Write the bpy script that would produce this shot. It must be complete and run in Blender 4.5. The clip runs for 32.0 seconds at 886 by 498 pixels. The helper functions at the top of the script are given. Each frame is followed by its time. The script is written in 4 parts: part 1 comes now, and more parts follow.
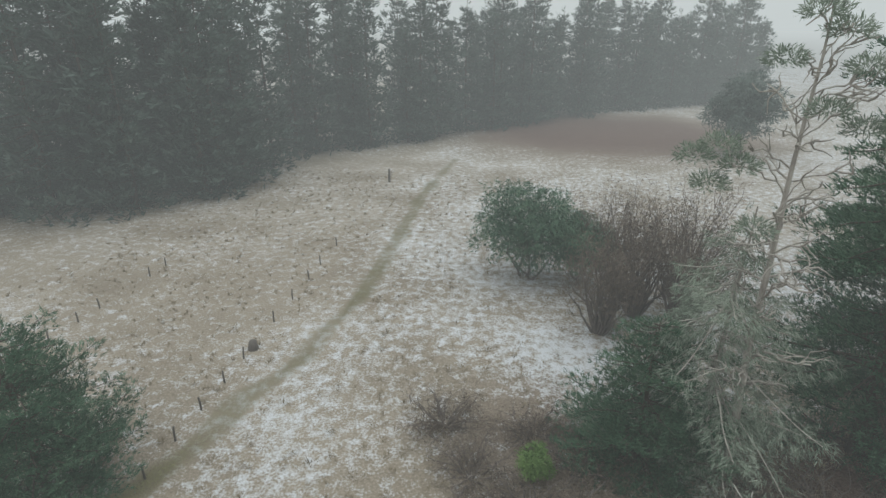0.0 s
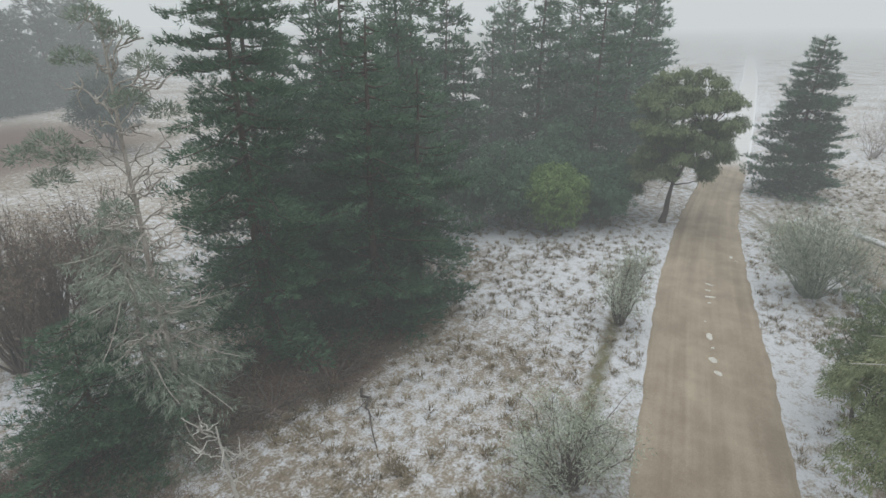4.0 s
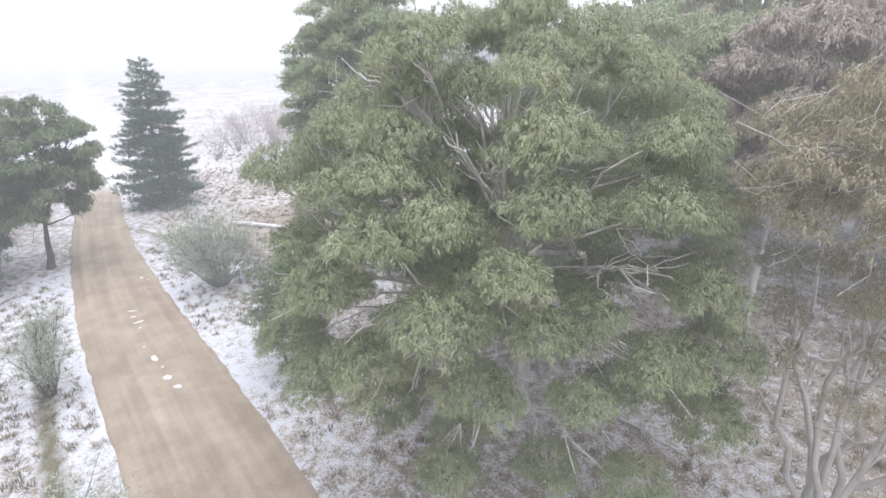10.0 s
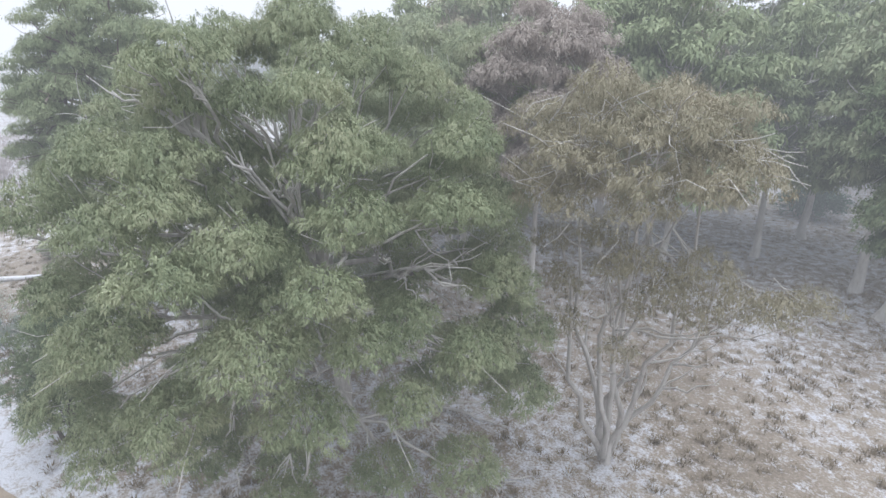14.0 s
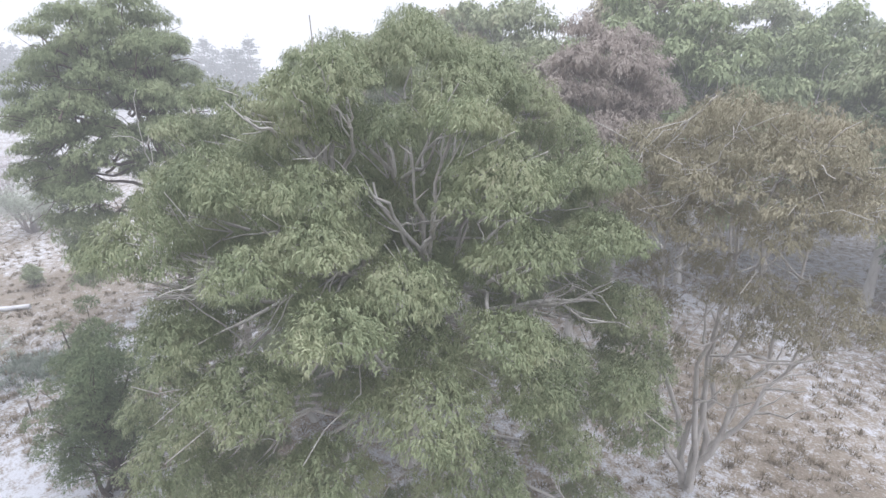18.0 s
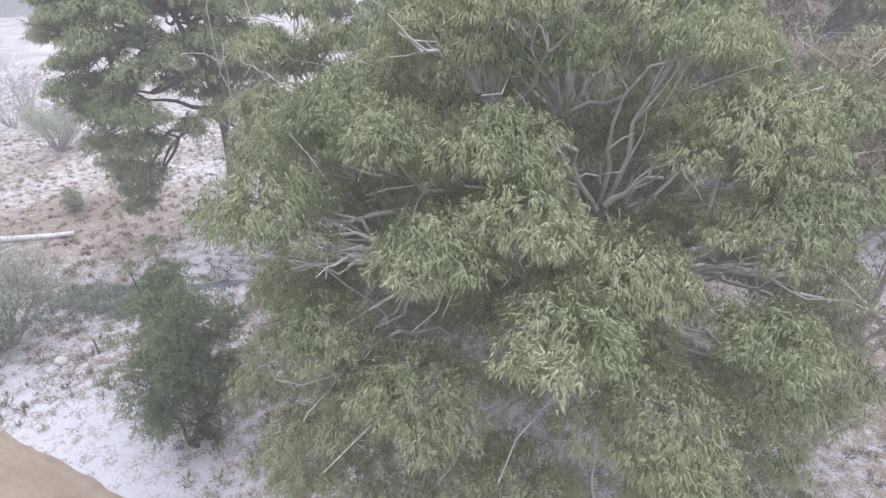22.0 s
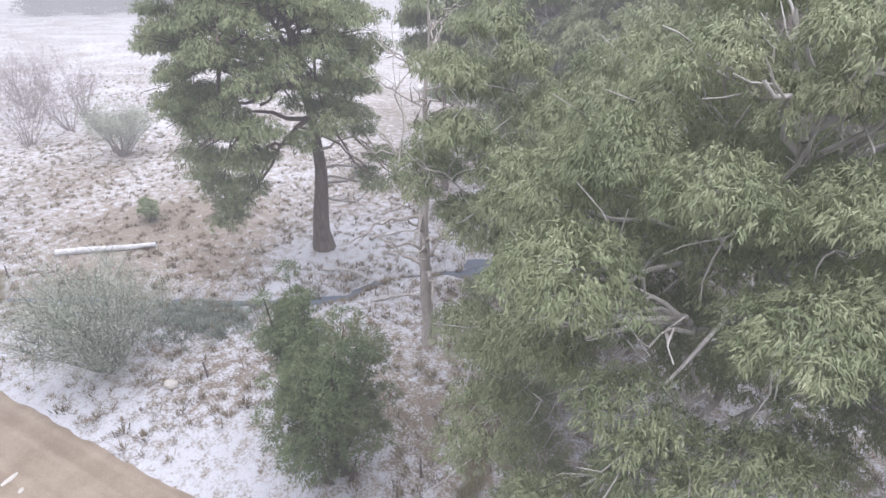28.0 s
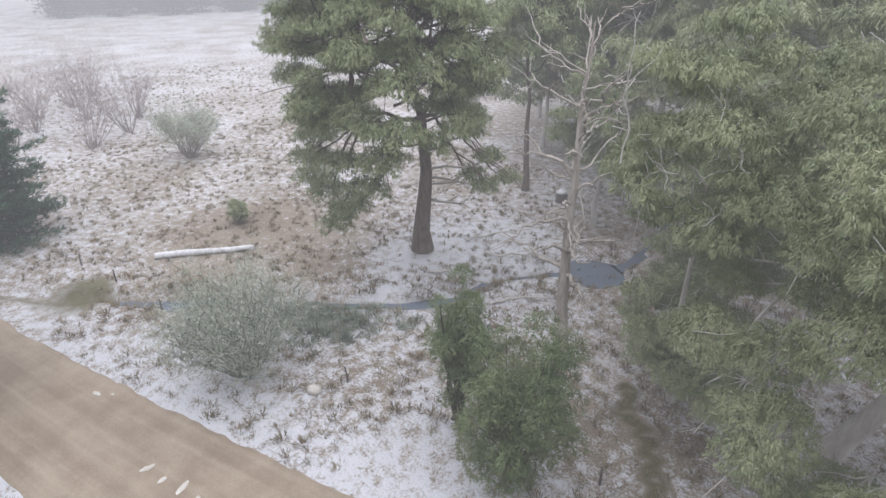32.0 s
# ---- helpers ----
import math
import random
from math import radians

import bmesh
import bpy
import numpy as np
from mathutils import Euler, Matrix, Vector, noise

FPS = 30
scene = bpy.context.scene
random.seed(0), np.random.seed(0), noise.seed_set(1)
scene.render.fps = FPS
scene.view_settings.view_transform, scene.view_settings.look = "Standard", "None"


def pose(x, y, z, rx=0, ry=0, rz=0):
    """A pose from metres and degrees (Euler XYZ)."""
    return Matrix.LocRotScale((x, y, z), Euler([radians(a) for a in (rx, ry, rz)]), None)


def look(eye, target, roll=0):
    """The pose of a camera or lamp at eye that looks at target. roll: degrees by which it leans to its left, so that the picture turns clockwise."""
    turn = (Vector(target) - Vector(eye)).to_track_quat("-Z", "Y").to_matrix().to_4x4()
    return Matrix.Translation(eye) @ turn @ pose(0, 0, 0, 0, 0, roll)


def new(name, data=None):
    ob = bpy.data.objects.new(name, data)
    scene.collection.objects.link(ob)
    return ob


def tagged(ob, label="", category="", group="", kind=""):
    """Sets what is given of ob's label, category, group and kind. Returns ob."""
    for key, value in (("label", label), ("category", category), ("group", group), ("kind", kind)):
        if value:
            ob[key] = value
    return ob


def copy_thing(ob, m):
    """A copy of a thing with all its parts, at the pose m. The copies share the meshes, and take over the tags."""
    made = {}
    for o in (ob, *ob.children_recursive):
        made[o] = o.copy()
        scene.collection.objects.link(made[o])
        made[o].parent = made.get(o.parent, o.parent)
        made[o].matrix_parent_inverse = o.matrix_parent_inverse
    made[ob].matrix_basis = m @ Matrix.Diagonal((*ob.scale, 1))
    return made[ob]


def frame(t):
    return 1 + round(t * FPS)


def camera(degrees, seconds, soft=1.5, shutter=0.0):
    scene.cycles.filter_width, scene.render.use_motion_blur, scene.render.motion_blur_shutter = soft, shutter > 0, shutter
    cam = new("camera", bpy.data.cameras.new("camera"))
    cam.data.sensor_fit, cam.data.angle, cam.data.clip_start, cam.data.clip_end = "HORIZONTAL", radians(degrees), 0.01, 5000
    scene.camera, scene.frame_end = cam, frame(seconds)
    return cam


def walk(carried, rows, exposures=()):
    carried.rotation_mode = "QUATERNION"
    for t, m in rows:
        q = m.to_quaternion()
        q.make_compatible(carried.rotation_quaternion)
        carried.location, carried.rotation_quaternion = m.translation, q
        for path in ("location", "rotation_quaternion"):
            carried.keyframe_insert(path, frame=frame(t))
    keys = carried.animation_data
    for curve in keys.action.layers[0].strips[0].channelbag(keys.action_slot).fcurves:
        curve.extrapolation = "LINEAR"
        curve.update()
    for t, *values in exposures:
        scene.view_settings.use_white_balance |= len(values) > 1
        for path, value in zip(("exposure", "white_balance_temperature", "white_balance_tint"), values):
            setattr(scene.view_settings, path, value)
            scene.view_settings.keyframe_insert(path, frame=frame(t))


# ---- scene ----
cam = camera(78.4, 32.0)
PATH = [
    (0, (-0.254, 1.395, 16.431), (-0.518, 3.231, 15.683), -0.1),
    (0.5, (0.065, 0.094, 16.552), (-0.199, 1.930, 15.802), -0.1),
    (1, (0.335, -1.069, 16.643), (0.123, 0.772, 15.889), 0.0),
    (1.5, (0.560, -1.622, 16.730), (0.479, 0.226, 15.970), -0.0),
    (2, (0.634, -1.734, 16.743), (0.794, 0.108, 15.982), -0.0),
    (2.5, (0.712, -1.778, 16.715), (1.301, -0.025, 15.953), -0.0),
    (3, (0.753, -1.725, 16.674), (1.708, -0.143, 15.909), -0.0),
    (3.5, (0.764, -1.905, 16.672), (1.964, -0.500, 15.909), -0.1),
    (4, (0.623, -1.964, 16.675), (2.040, -0.778, 15.911), 0.0),
    (4.5, (0.506, -1.964, 16.661), (2.076, -0.987, 15.901), 0.1),
    (6.5, (0.047, -2.062, 16.762), (1.883, -1.766, 16.026), 0.3),
    (7, (0.079, -2.055, 16.743), (1.937, -1.929, 16.012), 0.2),
    (7.5, (0.065, -2.090, 16.778), (1.927, -2.169, 16.052), 0.0),
    (8, (0.053, -2.105, 16.819), (1.896, -2.383, 16.095), -0.0),
    (8.5, (0.101, -2.148, 16.796), (1.910, -2.606, 16.078), -0.0),
    (9, (0.035, -2.085, 16.843), (1.802, -2.695, 16.131), -0.0),
    (9.5, (0.029, -2.058, 16.852), (1.771, -2.741, 16.146), -0.0),
    (10, (0.046, -2.051, 16.855), (1.792, -2.730, 16.153), 0.0),
    (10.5, (0.069, -2.070, 16.822), (1.813, -2.758, 16.126), 0.1),
    (11, (0.082, -2.068, 16.817), (1.825, -2.764, 16.126), 0.1),
    (11.5, (0.091, -2.058, 16.839), (1.830, -2.769, 16.151), 0.1),
    (12, (0.085, -2.081, 16.838), (1.814, -2.818, 16.154), 0.1),
    (12.5, (0.122, -2.088, 16.864), (1.817, -2.902, 16.183), 0.1),
    (13, (0.156, -2.085, 16.857), (1.759, -3.069, 16.178), -0.3),
    (13.5, (0.120, -1.981, 16.934), (1.600, -3.142, 16.253), -0.5),
    (14, (0.198, -1.918, 16.944), (1.560, -3.216, 16.265), -0.7),
    (14.5, (0.385, -1.933, 17.004), (1.660, -3.314, 16.320), -0.7),
    (16.5, (2.439, 0.001, 17.211), (3.688, -1.424, 16.571), -0.2),
    (17, (3.115, 0.335, 17.264), (4.368, -1.086, 16.625), -0.0),
    (17.5, (3.887, 0.645, 17.269), (5.138, -0.778, 16.629), -0.1),
    (18, (4.660, 0.880, 17.277), (5.915, -0.540, 16.638), -0.0),
    (18.5, (5.395, 1.037, 17.272), (6.644, -0.370, 16.592), 0.1),
    (19, (5.936, 1.119, 17.295), (7.161, -0.250, 16.506), 0.0),
    (19.5, (6.456, 1.118, 17.259), (7.657, -0.214, 16.374), 0.1),
    (20, (7.041, 1.088, 17.230), (8.230, -0.220, 16.294), 0.1),
    (20.5, (7.653, 1.069, 17.202), (8.847, -0.236, 16.269), 0.1),
    (21, (8.254, 1.067, 17.212), (9.452, -0.235, 16.280), 0.2),
    (21.5, (8.873, 1.084, 17.208), (10.075, -0.216, 16.278), 0.2),
    (22, (9.471, 1.178, 17.217), (10.677, -0.122, 16.291), 0.1),
    (22.5, (10.062, 1.348, 17.238), (11.272, 0.047, 16.320), 0.3),
    (23, (10.672, 1.564, 17.276), (11.887, 0.269, 16.356), 0.3),
    (23.5, (11.302, 1.876, 17.289), (12.520, 0.584, 16.369), 0.2),
    (24, (11.943, 2.266, 17.274), (13.167, 0.977, 16.357), 0.3),
    (24.5, (12.588, 2.677, 17.265), (13.817, 1.392, 16.350), 0.3),
    (25, (13.209, 3.068, 17.282), (14.443, 1.789, 16.364), 0.2),
    (25.5, (13.612, 3.293, 17.321), (14.847, 2.018, 16.399), 0.0),
    (27.5, (14.049, 3.328, 17.718), (15.291, 2.066, 16.787), 0.2),
    (28, (14.426, 3.583, 17.666), (15.665, 2.319, 16.736), 0.1),
    (28.5, (15.007, 3.970, 17.520), (16.246, 2.703, 16.593), -0.0),
    (29, (15.643, 4.458, 17.389), (16.886, 3.193, 16.466), -0.1),
    (29.5, (16.289, 5.071, 17.411), (17.534, 3.809, 16.485), -0.1),
    (30, (16.943, 5.762, 17.449), (18.193, 4.505, 16.524), -0.1),
    (30.5, (17.579, 6.444, 17.515), (18.831, 5.190, 16.588), -0.2),
    (31, (18.191, 7.027, 17.554), (19.443, 5.774, 16.624), -0.2),
    (31.5, (18.824, 7.534, 17.584), (20.074, 6.282, 16.652), -0.3),
    (32, (19.419, 7.888, 17.634), (20.670, 6.637, 16.701), -0.4),
]
EXPOSURES = [(0, -0.67, 6500, 3), (1.5, -0.37, 6500, 3), (2.5, 0.03, 6500, 5), (3.3, -0.07, 6500, 6), (4.0, -0.58, 6500, 7), (4.5, -0.58, 6500, 8), (7, -0.5, 6450, 9), (8, -0.02, 6350, 15), (9, 0.3, 6300, 17), (12, 0.36, 6280, 16), (13, 0.38, 6280, 16), (14, 0.08, 6100, 14), (16.5, 0.04, 6150, 15), (19, 0.23, 6200, 19), (20, 0.08, 6200, 21), (22, 0.15, 6180, 23), (25, 0.23, 6180, 24), (28, 0.17, 6230, 21), (30, 0.03, 6300, 18), (32, -0.13, 6370, 17)]
walk(cam, [(t, look(eye, target, roll)) for t, eye, target, roll in PATH], EXPOSURES)

# ---- fog and light: cold morning fog fills all the air and glows itself in place of scattered daylight ----
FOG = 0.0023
world = bpy.data.worlds.new("world")
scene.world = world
world.use_nodes = True
wn, wl = world.node_tree.nodes, world.node_tree.links
wn.clear()
w_out = wn.new("ShaderNodeOutputWorld")
w_sky = wn.new("ShaderNodeTexSky")
w_sky.sky_type, w_sky.sun_disc = "NISHITA", False
w_sky.sun_elevation, w_sky.sun_rotation = radians(28), radians(60)
w_bg = wn.new("ShaderNodeBackground")
w_bg.inputs["Strength"].default_value = 0.1
wl.new(w_sky.outputs[0], w_bg.inputs["Color"])
wl.new(w_bg.outputs[0], w_out.inputs["Surface"])
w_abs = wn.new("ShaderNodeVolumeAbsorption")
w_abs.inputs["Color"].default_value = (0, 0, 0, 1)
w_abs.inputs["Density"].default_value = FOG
# emission added to the fog volume; the sky behind it is fully absorbed
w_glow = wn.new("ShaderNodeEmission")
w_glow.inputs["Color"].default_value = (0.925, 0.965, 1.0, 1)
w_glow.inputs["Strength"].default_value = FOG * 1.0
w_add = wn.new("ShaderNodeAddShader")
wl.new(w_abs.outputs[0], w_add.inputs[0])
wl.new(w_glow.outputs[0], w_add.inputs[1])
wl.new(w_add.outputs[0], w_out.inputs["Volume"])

# added disc lamp overhead: stands in for a zenith brighter than the ground fog
sky_lamp = bpy.data.lights.new("sky_fill_lamp", "AREA")
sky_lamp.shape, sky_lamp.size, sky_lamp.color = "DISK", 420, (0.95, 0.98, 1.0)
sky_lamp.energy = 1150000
new("sky_fill_lamp", sky_lamp).matrix_basis = pose(20, 0, 190)

# ---- materials ----


def material(name):
    m = bpy.data.materials.new(name)
    m.use_nodes = True
    n, l = m.node_tree.nodes, m.node_tree.links
    return m, n, l, n["Principled BSDF"]


def noise_node(n, l, scale, detail=4.0, rough=0.55, vec=None, stretch=None):
    tex = n.new("ShaderNodeTexNoise")
    tex.inputs["Scale"].default_value = scale
    tex.inputs["Detail"].default_value = detail
    tex.inputs["Roughness"].default_value = rough
    if stretch:
        mp = n.new("ShaderNodeMapping")
        mp.inputs["Scale"].default_value = stretch
        l.new(vec, mp.inputs["Vector"])
        vec = mp.outputs[0]
    if vec is not None:
        l.new(vec, tex.inputs["Vector"])
    return tex.outputs["Fac"]


def ramp(n, l, fac, stops):
    r = n.new("ShaderNodeValToRGB")
    els = r.color_ramp.elements
    while len(els) < len(stops):
        els.new(0.5)
    for e, (p, c) in zip(els, stops):
        e.position, e.color = p, (*c, 1)
    l.new(fac, r.inputs[0])
    return r.outputs[0]


def math_node(n, l, op, a, b=None, c=None, clamp=False):
    m = n.new("ShaderNodeMath")
    m.operation, m.use_clamp = op, clamp
    for i, v in enumerate((a, b, c)):
        if v is None:
            continue
        if isinstance(v, (int, float)):
            m.inputs[i].default_value = v
        else:
            l.new(v, m.inputs[i])
    return m.outputs[0]


def mix_node(n, l, fac, a, b):
    m = n.new("ShaderNodeMix")
    m.data_type = "RGBA"
    l.new(fac, m.inputs[0]) if not isinstance(fac, (int, float)) else setattr(m.inputs[0], "default_value", fac)
    for i, v in ((6, a), (7, b)):
        if isinstance(v, tuple):
            m.inputs[i].default_value = (*v, 1)
        else:
            l.new(v, m.inputs[i])
    return m.outputs[2]


def bump(n, l, bsdf, height, strength, distance):
    b = n.new("ShaderNodeBump")
    b.inputs["Strength"].default_value, b.inputs["Distance"].default_value = strength, distance
    l.new(height, b.inputs["Height"])
    l.new(b.outputs[0], bsdf.inputs["Normal"])


def leaf_material(name, stops, rough=0.6, sheen=0.35):
    """Leaves: a colour of its own for each leaf, with larger patches, and light that shines through."""
    m, n, l, b = material(name)
    geo = n.new("ShaderNodeNewGeometry")
    patch = noise_node(n, l, 0.55, 2.0, vec=geo.outputs["Position"])
    mixed = math_node(n, l, "ADD", math_node(n, l, "MULTIPLY", geo.outputs["Random Per Island"], 0.4),
                      math_node(n, l, "MULTIPLY", math_node(n, l, "SUBTRACT", patch, 0.24), 1.1), clamp=True)
    col = ramp(n, l, mixed, stops)
    l.new(col, b.inputs["Base Color"])
    b.inputs["Roughness"].default_value = rough
    b.inputs["Specular IOR Level"].default_value = sheen
    tr = n.new("ShaderNodeBsdfTranslucent")
    l.new(col, tr.inputs["Color"])
    mx = n.new("ShaderNodeMixShader")
    mx.inputs[0].default_value = 0.2
    l.new(b.outputs[0], mx.inputs[1])
    l.new(tr.outputs[0], mx.inputs[2])
    l.new(mx.outputs[0], n["Material Output"].inputs["Surface"])
    return m


def bark_material(name, stops, scale=3.0, stretch=(1, 1, 0.22), rough=0.85):
    m, n, l, b = material(name)
    geo = n.new("ShaderNodeNewGeometry")
    a = noise_node(n, l, scale, 6.0, 0.65, geo.outputs["Position"], stretch)
    fine = noise_node(n, l, scale * 6, 4.0, 0.6, geo.outputs["Position"], stretch)
    l.new(ramp(n, l, math_node(n, l, "ADD", math_node(n, l, "MULTIPLY", a, 0.75), math_node(n, l, "MULTIPLY", fine, 0.25)), stops), b.inputs["Base Color"])
    b.inputs["Roughness"].default_value = rough
    bump(n, l, b, fine, 0.6, 0.03)
    return m


EUC = leaf_material("eucalypt leaves", [(0.0, (0.143, 0.177, 0.102)), (0.3, (0.244, 0.288, 0.163)), (0.58, (0.335, 0.369, 0.218)), (0.82, (0.421, 0.431, 0.275)), (1.0, (0.526, 0.47, 0.337))], 0.55, 0.3)
EUC_DARK = leaf_material("dark gum leaves", [(0.0, (0.138, 0.176, 0.091)), (0.4, (0.243, 0.293, 0.154)), (0.75, (0.341, 0.384, 0.213)), (1.0, (0.445, 0.449, 0.273))])
WATTLE = leaf_material("wattle leaves", [(0.0, (0.077, 0.113, 0.058)), (0.4, (0.143, 0.19, 0.092)), (0.75, (0.226, 0.268, 0.138)), (1.0, (0.321, 0.333, 0.19))])
EUC_BROWN = leaf_material("brown gum leaves", [(0.0, (0.19, 0.175, 0.115)), (0.4, (0.31, 0.285, 0.19)), (0.75, (0.41, 0.37, 0.26)), (1.0, (0.50, 0.43, 0.32))])
EUC_PINK = leaf_material("reddish gum leaves", [(0.0, (0.25, 0.215, 0.185)), (0.5, (0.40, 0.345, 0.30)), (1.0, (0.52, 0.46, 0.41))])
PINE = leaf_material("pine needles", [(0.0, (0.029, 0.061, 0.036)), (0.45, (0.068, 0.134, 0.081)), (0.8, (0.143, 0.238, 0.15)), (1.0, (0.234, 0.329, 0.215))])
# far needles: base colour lightened to make up for thin fog haze
PINE_FAR = leaf_material("plantation needles", [(0.0, (0.045, 0.068, 0.058)), (0.5, (0.09, 0.125, 0.105)), (1.0, (0.16, 0.195, 0.16))])
GREEN = leaf_material("bright shrub leaves", [(0.0, (0.068, 0.132, 0.036)), (0.5, (0.152, 0.24, 0.072)), (1.0, (0.248, 0.336, 0.12))])
LICHEN = leaf_material("lichen twigs", [(0.0, (0.24, 0.26, 0.205)), (0.5, (0.44, 0.475, 0.385)), (1.0, (0.62, 0.65, 0.555))], 0.9, 0.1)
LICHEN_DARK = leaf_material("lichened boughs", [(0.0, (0.12, 0.155, 0.115)), (0.5, (0.28, 0.325, 0.26)), (1.0, (0.50, 0.53, 0.45))], 0.9, 0.1)
SNAG = leaf_material("lichened needles", [(0.0, (0.13, 0.165, 0.125)), (0.5, (0.25, 0.30, 0.235)), (1.0, (0.42, 0.46, 0.38))], 0.9, 0.1)
SCRUB = leaf_material("brown scrub twigs", [(0.0, (0.09, 0.07, 0.055)), (0.5, (0.19, 0.15, 0.12)), (1.0, (0.33, 0.275, 0.235))], 0.9, 0.1)
PALE_TWIG = leaf_material("pale bare twigs", [(0.0, (0.25, 0.205, 0.195)), (0.5, (0.39, 0.335, 0.325)), (1.0, (0.55, 0.50, 0.49))], 0.9, 0.1)
REED = leaf_material("dry grass blades", [(0.0, (0.11, 0.085, 0.052)), (0.4, (0.23, 0.185, 0.12)), (0.75, (0.38, 0.32, 0.23)), (1.0, (0.66, 0.63, 0.58))], 0.9, 0.1)
BARK_PALE = bark_material("pale gum bark", [(0.25, (0.28, 0.245, 0.215)), (0.42, (0.47, 0.44, 0.405)), (0.58, (0.58, 0.555, 0.52)), (0.8, (0.67, 0.65, 0.62))])
BARK_DEAD = bark_material("weathered dead wood", [(0.3, (0.19, 0.16, 0.14)), (0.5, (0.41, 0.37, 0.33)), (0.72, (0.60, 0.57, 0.52))], 3.0)
BARK_DARK = bark_material("dark rough bark", [(0.25, (0.03, 0.024, 0.02)), (0.5, (0.085, 0.066, 0.053)), (0.75, (0.16, 0.13, 0.11))], 4.0)
BARK_GUM = bark_material("stringy gum bark", [(0.25, (0.06, 0.045, 0.037)), (0.5, (0.15, 0.115, 0.095)), (0.75, (0.26, 0.21, 0.18))], 4.0)
STEM = bark_material("shrub stems", [(0.3, (0.10, 0.08, 0.07)), (0.6, (0.19, 0.16, 0.145)), (0.8, (0.30, 0.265, 0.24))], 5.0)
FROSTED = bark_material("frosted log", [(0.3, (0.45, 0.43, 0.42)), (0.5, (0.72, 0.72, 0.74)), (0.8, (0.85, 0.86, 0.88))], 2.5)
POST = bark_material("weathered post", [(0.3, (0.06, 0.05, 0.045)), (0.6, (0.14, 0.12, 0.105)), (0.8, (0.24, 0.21, 0.19))], 6.0)
STONE = bark_material("pale stone", [(0.3, (0.42, 0.39, 0.34)), (0.6, (0.62, 0.59, 0.54)), (0.8, (0.72, 0.70, 0.66))], 3.0, (1, 1, 1))


def ground_material():
    m, n, l, b = material("frosted paddock")
    geo = n.new("ShaderNodeNewGeometry")
    pos = geo.outputs["Position"]
    at = {}
    for key in ("mud", "frost", "heath_shade"):
        a = n.new("ShaderNodeAttribute")
        a.attribute_name = key
        at[key] = a.outputs["Fac"]
    tuft = noise_node(n, l, 1.6, 6.0, 0.62, pos)
    fine = noise_node(n, l, 9.0, 5.0, 0.65, pos)
    broad = noise_node(n, l, 0.13, 3.0, 0.5, pos)
    grit = noise_node(n, l, 40.0, 3.0, 0.6, pos)
    grass = ramp(n, l, math_node(n, l, "ADD", math_node(n, l, "MULTIPLY", fine, 0.6), math_node(n, l, "MULTIPLY", broad, 0.4)),
                 [(0.25, (0.14, 0.112, 0.085)), (0.45, (0.27, 0.225, 0.175)), (0.6, (0.39, 0.335, 0.275)), (0.8, (0.50, 0.45, 0.39))])
    # brown heath colour, also used as painted shade under the pines
    heath_shade = ramp(n, l, fine, [(0.3, (0.07, 0.045, 0.038)), (0.6, (0.17, 0.11, 0.09)), (0.8, (0.25, 0.17, 0.14))])
    grass = mix_node(n, l, at["heath_shade"], grass, heath_shade)
    snow = ramp(n, l, grit, [(0.3, (0.52, 0.52, 0.545)), (0.7, (0.72, 0.73, 0.765))])
    s = math_node(n, l, "ADD", math_node(n, l, "MULTIPLY", tuft, 1.55), math_node(n, l, "MULTIPLY", fine, 1.3))
    s = math_node(n, l, "ADD", s, math_node(n, l, "MULTIPLY", broad, 0.55))
    s = math_node(n, l, "ADD", s, math_node(n, l, "MULTIPLY", at["frost"], 0.9))
    s = math_node(n, l, "SUBTRACT", s, 1.93)
    s = math_node(n, l, "MULTIPLY", s, 2.6, clamp=True)
    col = mix_node(n, l, s, grass, snow)
    mud = ramp(n, l, fine, [(0.3, (0.08, 0.072, 0.038)), (0.55, (0.155, 0.142, 0.075)), (0.8, (0.25, 0.23, 0.14))])
    mk = math_node(n, l, "MULTIPLY", math_node(n, l, "SUBTRACT", math_node(n, l, "ADD", at["mud"], math_node(n, l, "MULTIPLY", fine, 0.9)), 0.82), 2.4, clamp=True)
    col = mix_node(n, l, mk, col, mud)
    l.new(col, b.inputs["Base Color"])
    b.inputs["Roughness"].default_value = 0.95
    b.inputs["Specular IOR Level"].default_value = 0.15
    bump(n, l, b, math_node(n, l, "ADD", fine, math_node(n, l, "MULTIPLY", tuft, 1.5)), 0.8, 0.12)
    return m


